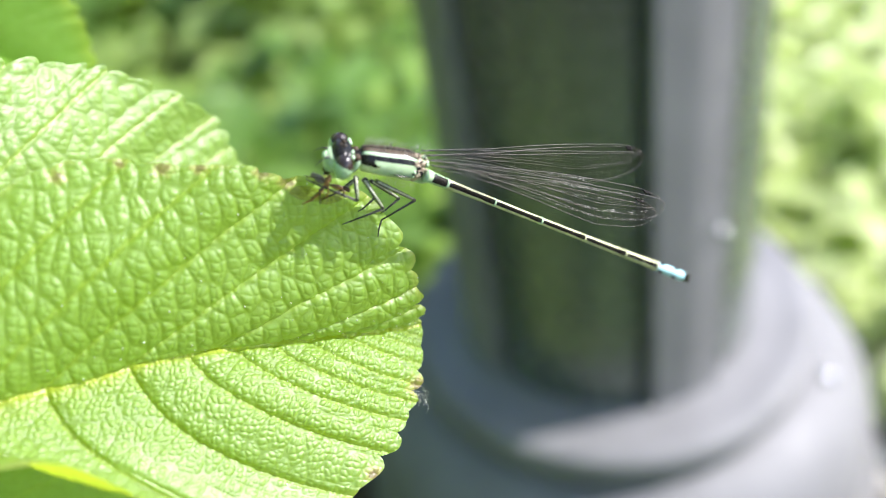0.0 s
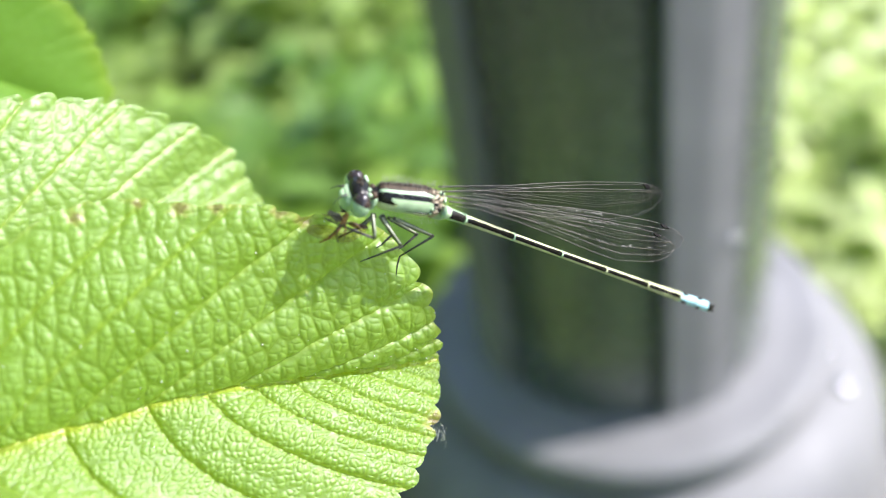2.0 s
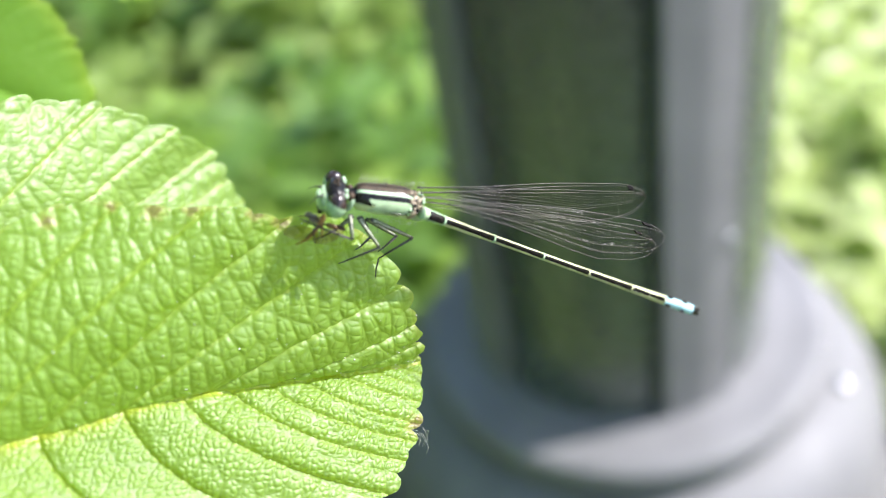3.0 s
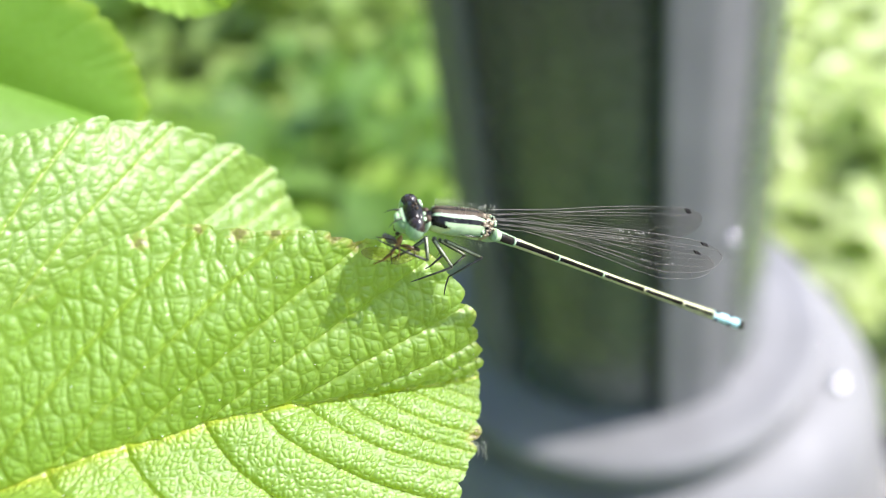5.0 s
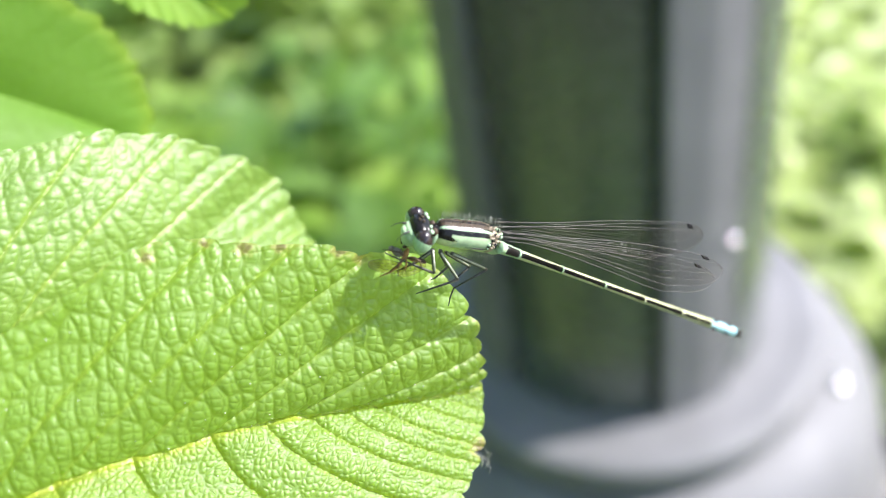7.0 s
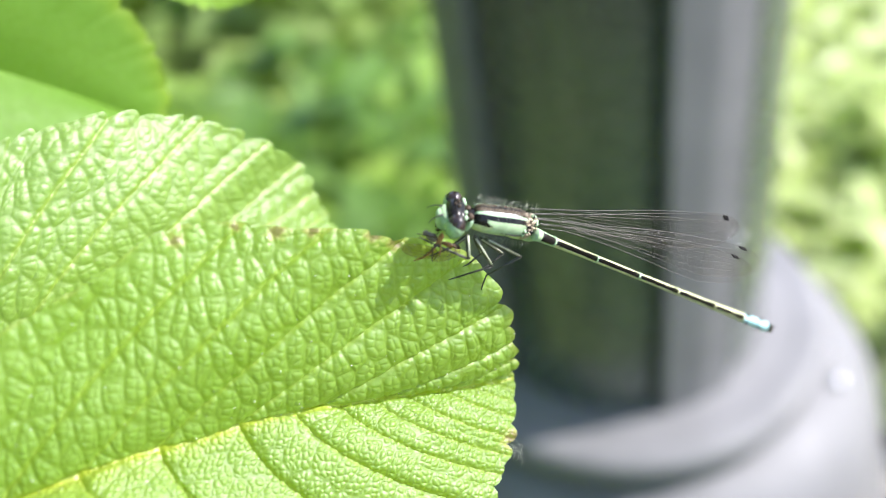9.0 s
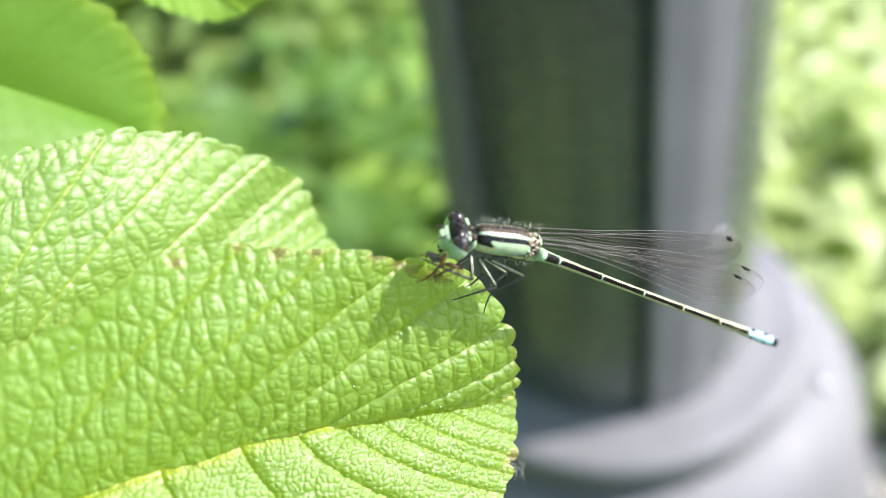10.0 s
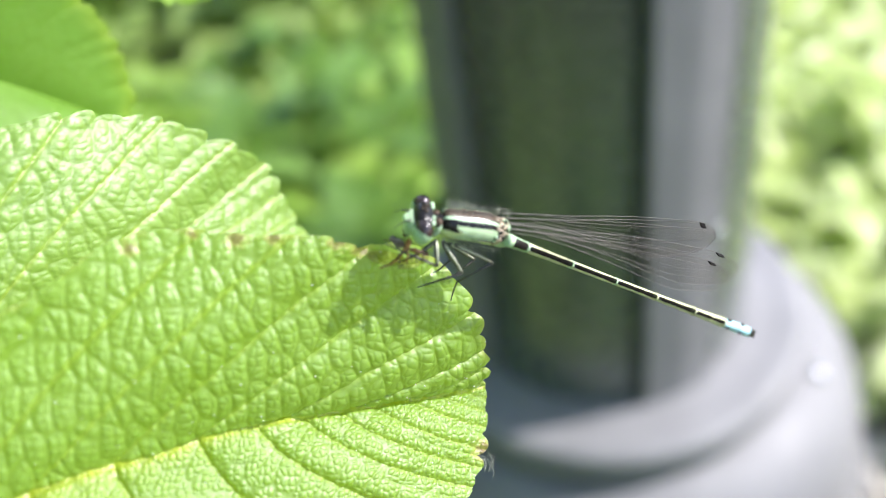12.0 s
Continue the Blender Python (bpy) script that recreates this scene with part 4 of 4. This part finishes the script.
def build_prey():
    """A small fly in the damselfly's jaws: orange body, thin legs and a clear wing pressed on the leaf."""
    fly = thing("fly", BASE @ FLY, "small half-eaten orange-brown fly held in the damselfly's jaws", "fly")
    bm = bmesh.new()
    ball(bm, (0.0001, 0, 0.0001), (0.00015, 0.00016, 0.00030), pose(0, 0, 0, 0, 14, 0), rings=12, sides=16)
    tube(bm, [Vector(p) / 1000 for p in ((0.05, 0, 0.2), (-0.1, -0.1, -0.25), (-0.45, 0.0, -0.75), (-0.95, 0.25, -1.1), (-1.5, 0.5, -1.3))], [0.00013, 0.00011, 0.00008, 0.00006, 0.00003], 8)
    tube(bm, [Vector(p) / 1000 for p in ((0.0, -0.1, 0.1), (0.1, -0.2, -0.5), (0.0, -0.1, -1.0))], [0.00008, 0.00006, 0.00003], 7)
    part("body", bm, PREY, fly)
    bm = bmesh.new()
    ball(bm, (0.0010, 0.0009, -0.00040), (0.00030, 0.00018, 0.00014), pose(0, 0, 0, 0, 24, 0), rings=12, sides=16)
    part("hind_body", bm, PREY_DARK, fly)
    rng = random.Random(44)
    bm = bmesh.new()
    ball(bm, (-0.00045, 0.0002, 0.00012), (0.00036, 0.00030, 0.00026), pose(0, 0, 0, 0, 35, 0), rings=12, sides=16)
    ball(bm, (-0.00080, 0.0002, 0.00036), (0.00018, 0.00018, 0.00016), rings=10, sides=12)
    part("thorax", bm, PREY_GREY, fly, "crushed grey-brown thorax")
    bm = bmesh.new()
    for _ in range(60):
        out = Vector((rng.uniform(-1, 1), rng.uniform(-1, 0.4), rng.uniform(-0.6, 1))).normalized()
        p = Vector((-0.00045, 0.0002, 0.00012)) + out * 0.00026
        tube(bm, [p, p + out * rng.uniform(0.0002, 0.00045)], [0.000012, 0.000004], 3)
    part("bristles", bm, PREY_DARK, fly, kind="stuff")
    bm = bmesh.new()
    ball(bm, (0.00050, 0.0006, -0.00030), (0.00036, 0.00020, 0.00015), pose(0, 0, 0, 0, 15, 0), rings=12, sides=16)
    part("belly", bm, PREY, fly, "orange soft belly")
    for dx, dz, bend in ((-0.0009, -0.0010, 0.0003), (-0.0004, -0.0013, -0.0002), (0.0010, -0.0009, 0.0004), (-0.0013, 0.0003, 0.0004)):
        bm = bmesh.new()
        tube(bm, [(0, 0, -0.0002), (dx * 0.5 + bend, -0.0003, dz * 0.4), (dx, 0.0001, dz)], [0.00007, 0.00005, 0.00003], 6)
        part("leg", bm, PREY_DARK, fly)
    for dx, dz, turn, size in ((-0.0011, -0.00072, 8, 1.0), (0.0004, -0.0009, -20, 0.8)):
        bm = bmesh.new()
        ring = [bm.verts.new((0.0011 * size * math.cos(a), 0.00004 * math.sin(3 * a), 0.00040 * size * math.sin(a))) for a in (2 * math.pi * k / 28 for k in range(28))]
        bm.faces.new(ring)
        wing = part("wing", bm, PREY_WING, fly, "clear brownish wing", at=pose(dx, 0.0002, dz, 0, turn, 0))
        bm = bmesh.new()
        for z in (-0.00018, 0.0, 0.0002):
            tube(bm, [(-0.0010 * size, 0, z * 0.4 * size), (0, 0, z * size), (0.00095 * size, 0, z * 0.7 * size)], 0.000012, 4)
        for k in range(28):
            a, b = 2 * math.pi * k / 28, 2 * math.pi * (k + 1) / 28
            tube(bm, [(0.0011 * size * math.cos(a), 0, 0.0004 * size * math.sin(a)), (0.0011 * size * math.cos(b), 0, 0.0004 * size * math.sin(b))], 0.000013, 4)
        part("venation", bm, PREY_DARK, wing, kind="stuff")
    return fly


fly = build_prey()


# ---- the lamp post ----
RING = BASE @ (Vector((98.0, 600.0, -34.7)) / 1000)


def turned(bm, profile, sides=96):
    """A turned solid from (radius, height) pairs in mm."""
    rings = [[bm.verts.new((r * math.cos(a) / 1000, r * math.sin(a) / 1000, z / 1000)) for a in (2 * math.pi * k / sides for k in range(sides))] for r, z in profile]
    for one, two in zip(rings, rings[1:]):
        for k in range(sides):
            bm.faces.new((one[k], one[(k + 1) % sides], two[(k + 1) % sides], two[k]))
    bm.faces.new(rings[0][::-1])
    bm.faces.new(rings[-1])


def build_post():
    h = RING.z * 1000
    post = thing("lamp_post", pose(RING.x, RING.y, 0), "dark grey painted metal lamp post with a round stepped foot", "lamp post")
    bm = bmesh.new()
    turned(bm, [(163, -14), (164, 4), (161, 9), (157, 14), (156, h - 88), (154, h - 68), (150, h - 54), (145, h - 44), (138, h - 35), (128, h - 27), (118, h - 22), (100, h - 21)])
    part("foot", bm, POST, post, "round bell-shaped foot")
    bm = bmesh.new()
    turned(bm, [(100, h - 27), (110, h - 23), (112, h - 19), (114.5, h - 14), (116, h - 5), (115.5, h), (113, h + 3), (108, h + 4), (100, h + 4), (92, h + 4.5), (87, h + 6), (80, h + 7)])
    part("collar", bm, POST, post, "rounded collar")
    # shaft: four bevelled ribs with wide recessed panels between them
    turn = math.atan2(-RING.y, -RING.x) + radians(POST_TURN)
    heights = ((h - 2, 1.0), (h + 26, 1.0), (h + 300, 1.0), (h + 900, 0.99), (h + 2600, 0.93), (h + 3400, 0.9))

    def strip(outline, close):
        bm = bmesh.new()
        rings = [[bm.verts.new((g * r * math.cos(a) / 1000, g * r * math.sin(a) / 1000, z / 1000)) for a, r in outline] for z, g in heights]
        for one, two in zip(rings, rings[1:]):
            for k in range(len(one) if close else len(one) - 1):
                bm.faces.new((one[k], one[(k + 1) % len(one)], two[(k + 1) % len(one)], two[k]))
        if close:
            bm.faces.new(rings[-1])
        return bm

    outline = []
    for k in range(4):
        a = turn + radians(90 * k)
        outline += [(a + radians(o), SHAFT * math.cos(radians(RIB)) * c / math.cos(radians(o))) for o, c in
                    ((-RIB, 0.84), (-RIB, 0.974), (1.2 - RIB, 0.986), (-0.1 * RIB, 1.0), (0.1 * RIB, 1.0), (RIB - 1.2, 0.972), (RIB, 0.955), (RIB, 0.84))]
    part("shaft", strip(outline, True), POST, post, "grey shaft with bevelled ribs", smooth=False)
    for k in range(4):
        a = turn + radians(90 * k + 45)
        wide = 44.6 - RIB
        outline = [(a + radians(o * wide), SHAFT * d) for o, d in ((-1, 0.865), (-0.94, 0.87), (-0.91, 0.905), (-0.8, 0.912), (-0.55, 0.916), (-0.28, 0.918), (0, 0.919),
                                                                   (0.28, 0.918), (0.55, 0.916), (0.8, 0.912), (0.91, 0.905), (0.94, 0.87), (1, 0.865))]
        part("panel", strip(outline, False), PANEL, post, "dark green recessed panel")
    facing = math.atan2(-RING.y, -RING.x)
    for turned_by, away, z, r in [(37.2, 85.5, h + 116, 2.6), (73.5, 125, h - 24, 4.8), (80.0, 117, h - 13, 2.2)]:
        a = facing + radians(turned_by)
        p = Vector((away * math.cos(a), away * math.sin(a), z)) / 1000
        bm = bmesh.new()
        ball(bm, (0, 0, 0), (r / 1000, r / 1000, r * 0.7 / 1000), rings=10, sides=14)
        part("bolt", bm, STEEL, post, "small bright bolt head", at=Matrix.Translation(p))
    return post


SHAFT, RIB, POST_TURN = 87.0, 14.0, 28.0
build_post()


# ---- ground and weeds ----
def build_ground():
    rng = np.random.RandomState(6)
    n = 150
    side = np.concatenate([[-60, -20, -8, -4], np.linspace(-2.4, 2.4, n), [4, 8, 20, 60]])
    xs, ys = np.meshgrid(side, side + 0.8, indexing="ij")
    z = 0.008 * np.sin(xs * 9 + 1) * np.sin(ys * 7) + 0.004 * rng.randn(*xs.shape) * (np.abs(xs) < 2.5)
    z -= 0.018
    k = len(side)
    i = np.arange(k - 1)[:, None] * k + np.arange(k - 1)[None]
    faces = np.stack([i, i + k, i + k + 1, i + 1], -1).reshape(-1, 4)
    data = bpy.data.meshes.new("ground")
    data.from_pydata(np.stack([xs, ys, z], -1).reshape(-1, 3).tolist(), [], faces.tolist())
    data.materials.append(SOIL)
    data.shade_smooth()
    tagged(new("ground", data), "dark crumbly garden soil", "ground", kind="structure")


build_ground()


def build_gravel():
    rng = random.Random(21)
    base = bmesh.new()
    bmesh.ops.create_icosphere(base, subdivisions=1, radius=1)
    verts, faces = [v.co.copy() for v in base.verts], [[v.index for v in f.verts] for f in base.faces]
    base.free()
    all_v, all_f = [], []
    for n in range(3600):
        a, d = rng.uniform(0, 2 * math.pi), 0.162 + 0.09 * rng.random() ** 1.3
        x, y = RING.x + d * math.cos(a), RING.y + d * math.sin(a)
        if n > 1700:
            x, y = rng.uniform(RING.x + 0.12, RING.x + 0.45), rng.uniform(0.28, 0.95)
            if math.hypot(x - RING.x, y - RING.y) < 0.166:
                continue
        r = rng.uniform(0.004, 0.010)
        if x < RING.x - 0.06 and y > 0.3:
            continue
        m = pose(x, y, -0.012 + r * 0.3, rng.uniform(0, 360), rng.uniform(0, 360), 0) @ Matrix.Diagonal((r, r * rng.uniform(0.6, 1), r * rng.uniform(0.5, 0.9), 1))
        first = len(all_v)
        all_v += [(m @ (v * rng.uniform(0.8, 1.15)))[:] for v in verts]
        all_f += [[first + k for k in f] for f in faces]
    data = bpy.data.meshes.new("gravel")
    data.from_pydata(all_v, [], all_f)
    data.materials.append(STONE)
    tagged(new("gravel", data), "pale gravel round the post's foot", "gravel", kind="stuff")


build_gravel()


def weed_leaf(bm, root, way, up, long, wide, curl):
    """A pointed leaf of six strips, folded at its midrib and curling down."""
    side = way.cross(up).normalized()
    up = side.cross(way).normalized()
    rows = []
    for k in range(6):
        u = k / 5
        half = wide * math.sin(math.pi * min(1, 0.06 + 0.94 * u) ** 0.8) * 0.5 + 0.0002
        mid = root + way * (long * u) - up * (curl * long * u * u)
        rows.append([bm.verts.new(mid + side * half + up * half * 0.35), bm.verts.new(mid), bm.verts.new(mid - side * half + up * half * 0.35)])
    for one, two in zip(rows, rows[1:]):
        bm.faces.new((one[0], two[0], two[1], one[1]))
        bm.faces.new((one[1], two[1], two[2], one[2]))


def build_weed(label, material, height, spread, stems, leaves, size, seed, lift=0.6):
    rng = random.Random(seed)
    plant = thing("weed", pose(0, 0, -30), label, "plant", "weeds round the post")
    crown, stalks = bmesh.new(), bmesh.new()
    for n in range(stems):
        a = rng.uniform(0, 2 * math.pi)
        out = Vector((math.cos(a), math.sin(a), 0))
        tall = height * rng.uniform(0.6, 1.1)
        reach = spread * rng.uniform(0.2, 1.0)
        path = [out * reach * u ** 1.4 + Vector((0, 0, -0.02 + (tall + 0.02) * u)) for u in (0, 0.35, 0.7, 1)]
        tube(stalks, path, [0.0022, 0.0018, 0.0014, 0.0008], 5)
        for k in range(leaves):
            u = rng.uniform(0.25, 1.0)
            root = out * reach * u ** 1.4 + Vector((0, 0, tall * u))
            b = rng.uniform(0, 2 * math.pi)
            way = (Vector((math.cos(b), math.sin(b), rng.uniform(-0.1, lift))) + out * 0.3).normalized()
            long = size * rng.uniform(0.6, 1.25)
            weed_leaf(crown, root, way, Vector((rng.uniform(-0.3, 0.3), rng.uniform(-0.3, 0.3), 1)), long, long * rng.uniform(0.42, 0.66), rng.uniform(0.0, 0.5))
    part("stalk", stalks, PETIOLE, plant, kind="stuff")
    part("foliage", crown, material, plant, kind="stuff")
    return plant


def build_hedge():
    """A tall leafy hedge behind and to the left of the viewer, which closes the place and greens the post's shaded side."""
    rng = random.Random(77)
    bm = bmesh.new()
    for _ in range(5200):
        a = radians(rng.uniform(120, 285))
        d = 1.35 + rng.uniform(-0.22, 0.22)
        z = 2.3 * rng.random()
        d -= 0.15 * math.sin(5 * a) * math.sin(2.4 * z)
        root = Vector((d * math.cos(a), d * math.sin(a) + 0.15, z))
        way = Vector((rng.uniform(-1, 1), rng.uniform(-1, 1), rng.uniform(-0.8, 0.8))).normalized()
        long = rng.uniform(0.06, 0.12)
        weed_leaf(bm, root, way, Vector((-math.cos(a), -math.sin(a), rng.uniform(0, 1))), long, long * 0.7, rng.uniform(0, 0.4))
    data = mesh_of(bm, "hedge", WEED_MID)
    tagged(new("hedge", data), "tall dense green hedge", "hedge", kind="stuff")


build_hedge()

KINDS = [
    build_weed("leafy green weed in the sun", WEED, 0.10, 0.07, 7, 11, 0.034, 1),
    build_weed("yellow-green leafy weed in the sun, its colour paled to look brightly lit", WEED_SUNLIT, 0.09, 0.07, 7, 12, 0.030, 2),
    build_weed("deep green leafy weed", WEED_DEEP, 0.12, 0.06, 6, 10, 0.042, 3),
    build_weed("low weed with withered brown leaves", DRY, 0.03, 0.06, 6, 5, 0.03, 4),
    build_weed("tall green weed, its colour paled to look brightly lit", WEED_SUNLIT, 0.17, 0.06, 6, 11, 0.036, 5),
    build_weed("leafy mid-green weed beside the lamp post", WEED_MID, 0.09, 0.07, 7, 12, 0.040, 7, 0.4),
    build_weed("low green ground cover in the sun, its colour paled to look brightly lit", WEED_SUNLIT, 0.04, 0.09, 10, 20, 0.034, 6, 0.05),
]


BARE = ((-0.44, 1.18, 0.11), (-0.39, 1.03, 0.11), (-0.34, 0.92, 0.07), (-0.43, 0.94, 0.08), (-0.49, 1.09, 0.10))


def plant_weeds():
    """Weeds all round the post, thick on both sides, with bare soil between some."""
    used = []
    beds = (
        (-0.24, -0.14, 0.86, 1.12, 0.050, 9, (1, 0, 6, 0)),
        (RING.x - 0.24, RING.x - 0.06, 0.56, 0.92, 0.050, 26, (2, 5, 2, 0, 2, 5)),
        # right of the post: only weeds whose paled colour stands in for sun
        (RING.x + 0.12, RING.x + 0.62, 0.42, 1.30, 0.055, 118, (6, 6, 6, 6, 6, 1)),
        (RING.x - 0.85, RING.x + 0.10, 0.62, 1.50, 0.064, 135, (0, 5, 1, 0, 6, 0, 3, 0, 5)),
        (-0.45, 0.55, -0.15, 0.30, 0.085, 20, (0, 1, 0, 3)),
        (-0.50, -0.31, 0.88, 1.18, 0.040, 16, (3, 3, 3, 2)),
    )
    for x0, x1, y0, y1, space, most, kinds in beds:
        rng = random.Random(31 + most)
        count = 0
        for _ in range(5000):
            x, y = rng.uniform(x0, x1), rng.uniform(y0, y1)
            away = math.hypot(x - RING.x, y - RING.y)
            if away < 0.185 or math.hypot(x - ROOT.x, y - ROOT.y) < 0.06 or any(math.hypot(x - a, y - b) < space for a, b in used):
                continue
            if kinds[0] != 3 and any(math.hypot(x - a, y - b) < r for a, b, r in BARE):
                continue
            if count >= most:
                break
            used.append((x, y))
            count += 1
            near = y < RING.y + 0.02 and x < RING.x + 0.12
            ob = copy_thing(KINDS[rng.choice(kinds)], pose(x, y, -0.008, 0, 0, rng.uniform(0, 360)))
            grow = rng.uniform(0.9, 1.45) * (0.7 if near else 1.0)
            if x > RING.x + 0.05 and away < 0.34:
                grow *= 0.55 if away < 0.24 else 0.85
            ob.scale = (grow, grow, grow)
    for kind in KINDS:
        for o in (*kind.children_recursive, kind):
            bpy.data.objects.remove(o)


plant_weeds()


def build_cover(name, label, material, x0, x1, y0, y1, count, size, seed):
    """Low small-leaved plants that fill the ground between the weeds, with some soil left bare."""
    rng = random.Random(seed)
    bm = bmesh.new()
    for _ in range(count):
        x, y = rng.uniform(x0, x1), rng.uniform(y0, y1)
        if math.hypot(x - RING.x, y - RING.y) < 0.20 or math.sin(13 * x + 2) * math.sin(11 * y) + 0.5 * math.sin(29 * x - 17 * y) > 1.15 or any(math.hypot(x - a, y - b) < r for a, b, r in BARE) or (abs(x - RING.x + 0.12) < 0.10 and 0.4 < y < 0.9):
            continue
        a = rng.uniform(0, 2 * math.pi)
        long = size * rng.uniform(0.6, 1.3)
        way = Vector((math.cos(a), math.sin(a), rng.uniform(0.0, 0.7))).normalized()
        weed_leaf(bm, Vector((x, y, rng.uniform(-0.012, 0.035))), way, Vector((rng.uniform(-0.3, 0.3), rng.uniform(-0.3, 0.3), 1)), long, long * rng.uniform(0.45, 0.7), rng.uniform(0.1, 0.5))
    tagged(new(name, mesh_of(bm, name, material)), label, "ground cover", kind="stuff")


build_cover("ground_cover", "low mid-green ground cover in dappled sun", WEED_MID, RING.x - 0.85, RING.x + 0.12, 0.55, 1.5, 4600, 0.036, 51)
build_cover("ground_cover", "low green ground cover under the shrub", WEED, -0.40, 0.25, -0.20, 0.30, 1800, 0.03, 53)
build_cover("ground_cover", "low yellow-green ground cover, its colour paled to look in full sun", WEED_SUNLIT, RING.x + 0.14, RING.x + 0.62, 0.40, 1.3, 5200, 0.032, 52)


# small shifts of the insect on the leaf: seconds, millimetres and degrees in view space
SHIFTS = [
    (0, -0.10, 0.26, -0.17, 0.47, 0.09, 0.20),
    (0.5, -0.04, 0.24, -0.17, -0.01, 0.46, -0.07),
    (1, -0.07, 0.19, -0.17, 0.01, 0.55, 0.03),
    (1.5, -0.08, 0.12, -0.15, 0.00, -0.03, -0.09),
    (2, -0.08, -0.08, -0.12, 0.08, -0.43, -0.53),
    (2.5, -0.06, -0.15, -0.16, -0.48, -0.17, -0.39),
    (3, -0.10, 0.23, -0.11, -0.63, -0.22, -0.54),
    (3.5, -0.12, 0.09, -0.12, -1.10, -0.41, -1.07),
    (5.5, 0.06, -0.35, 0.11, -0.22, -0.54, -0.12),
    (6, 0.06, -0.31, 0.13, -0.23, -0.48, 0.32),
    (6.5, 0.17, -0.42, 0.14, -0.13, -0.41, 0.92),
    (8.5, -0.00, 0.06, 0.09, 0.64, 0.15, 0.64),
    (9, 0.04, 0.41, 0.08, 0.14, 0.44, 0.29),
    (9.5, 0.03, 0.27, 0.03, 0.46, 0.54, -0.01),
    (10, 0.02, -0.05, 0.10, 0.11, -0.05, -0.27),
    (10.5, 0.07, -0.16, 0.11, 0.26, 0.31, 0.20),
    (11, 0.05, -0.19, 0.13, 0.53, -0.07, 0.22),
    (11.5, 0.05, 0.04, 0.13, 0.13, 0.12, 0.27),
    (12, 0.09, -0.17, 0.13, 0.06, 0.37, 0.20),
]
PIVOT = Vector((-0.001, 0.060, 0.005))


def shifted(x, y, z, rx, ry, rz):
    return BASE @ pose(x / 1000, y / 1000, z / 1000) @ Matrix.Translation(PIVOT) @ pose(0, 0, 0, rx, ry, rz) @ Matrix.Translation(-PIVOT)


def motions():
    """The damselfly shifts on the leaf with its prey, its head turns as it chews, and its wings settle."""
    walk(damselfly, [(t, shifted(*six) @ BODY) for t, *six in SHIFTS])
    walk(fly, [(t, shifted(*six) @ FLY) for t, *six in SHIFTS])
    walk(head, [(t, HEAD_AT @ pose(0, 0, 0, 0, tip, turn)) for t, tip, turn in [(0, 0, 0), (0.7, 2, -2), (1.5, -1, 0), (2.5, 2, 2), (3.5, 0, -4), (5.5, 1, 2), (6.5, -1, 2), (8.5, 1, -6), (9.5, 0, -8), (10.5, 2, -4), (12, 0, -8)]])
    for wing, rows in WINGS:
        walk(wing, rows)


motions()
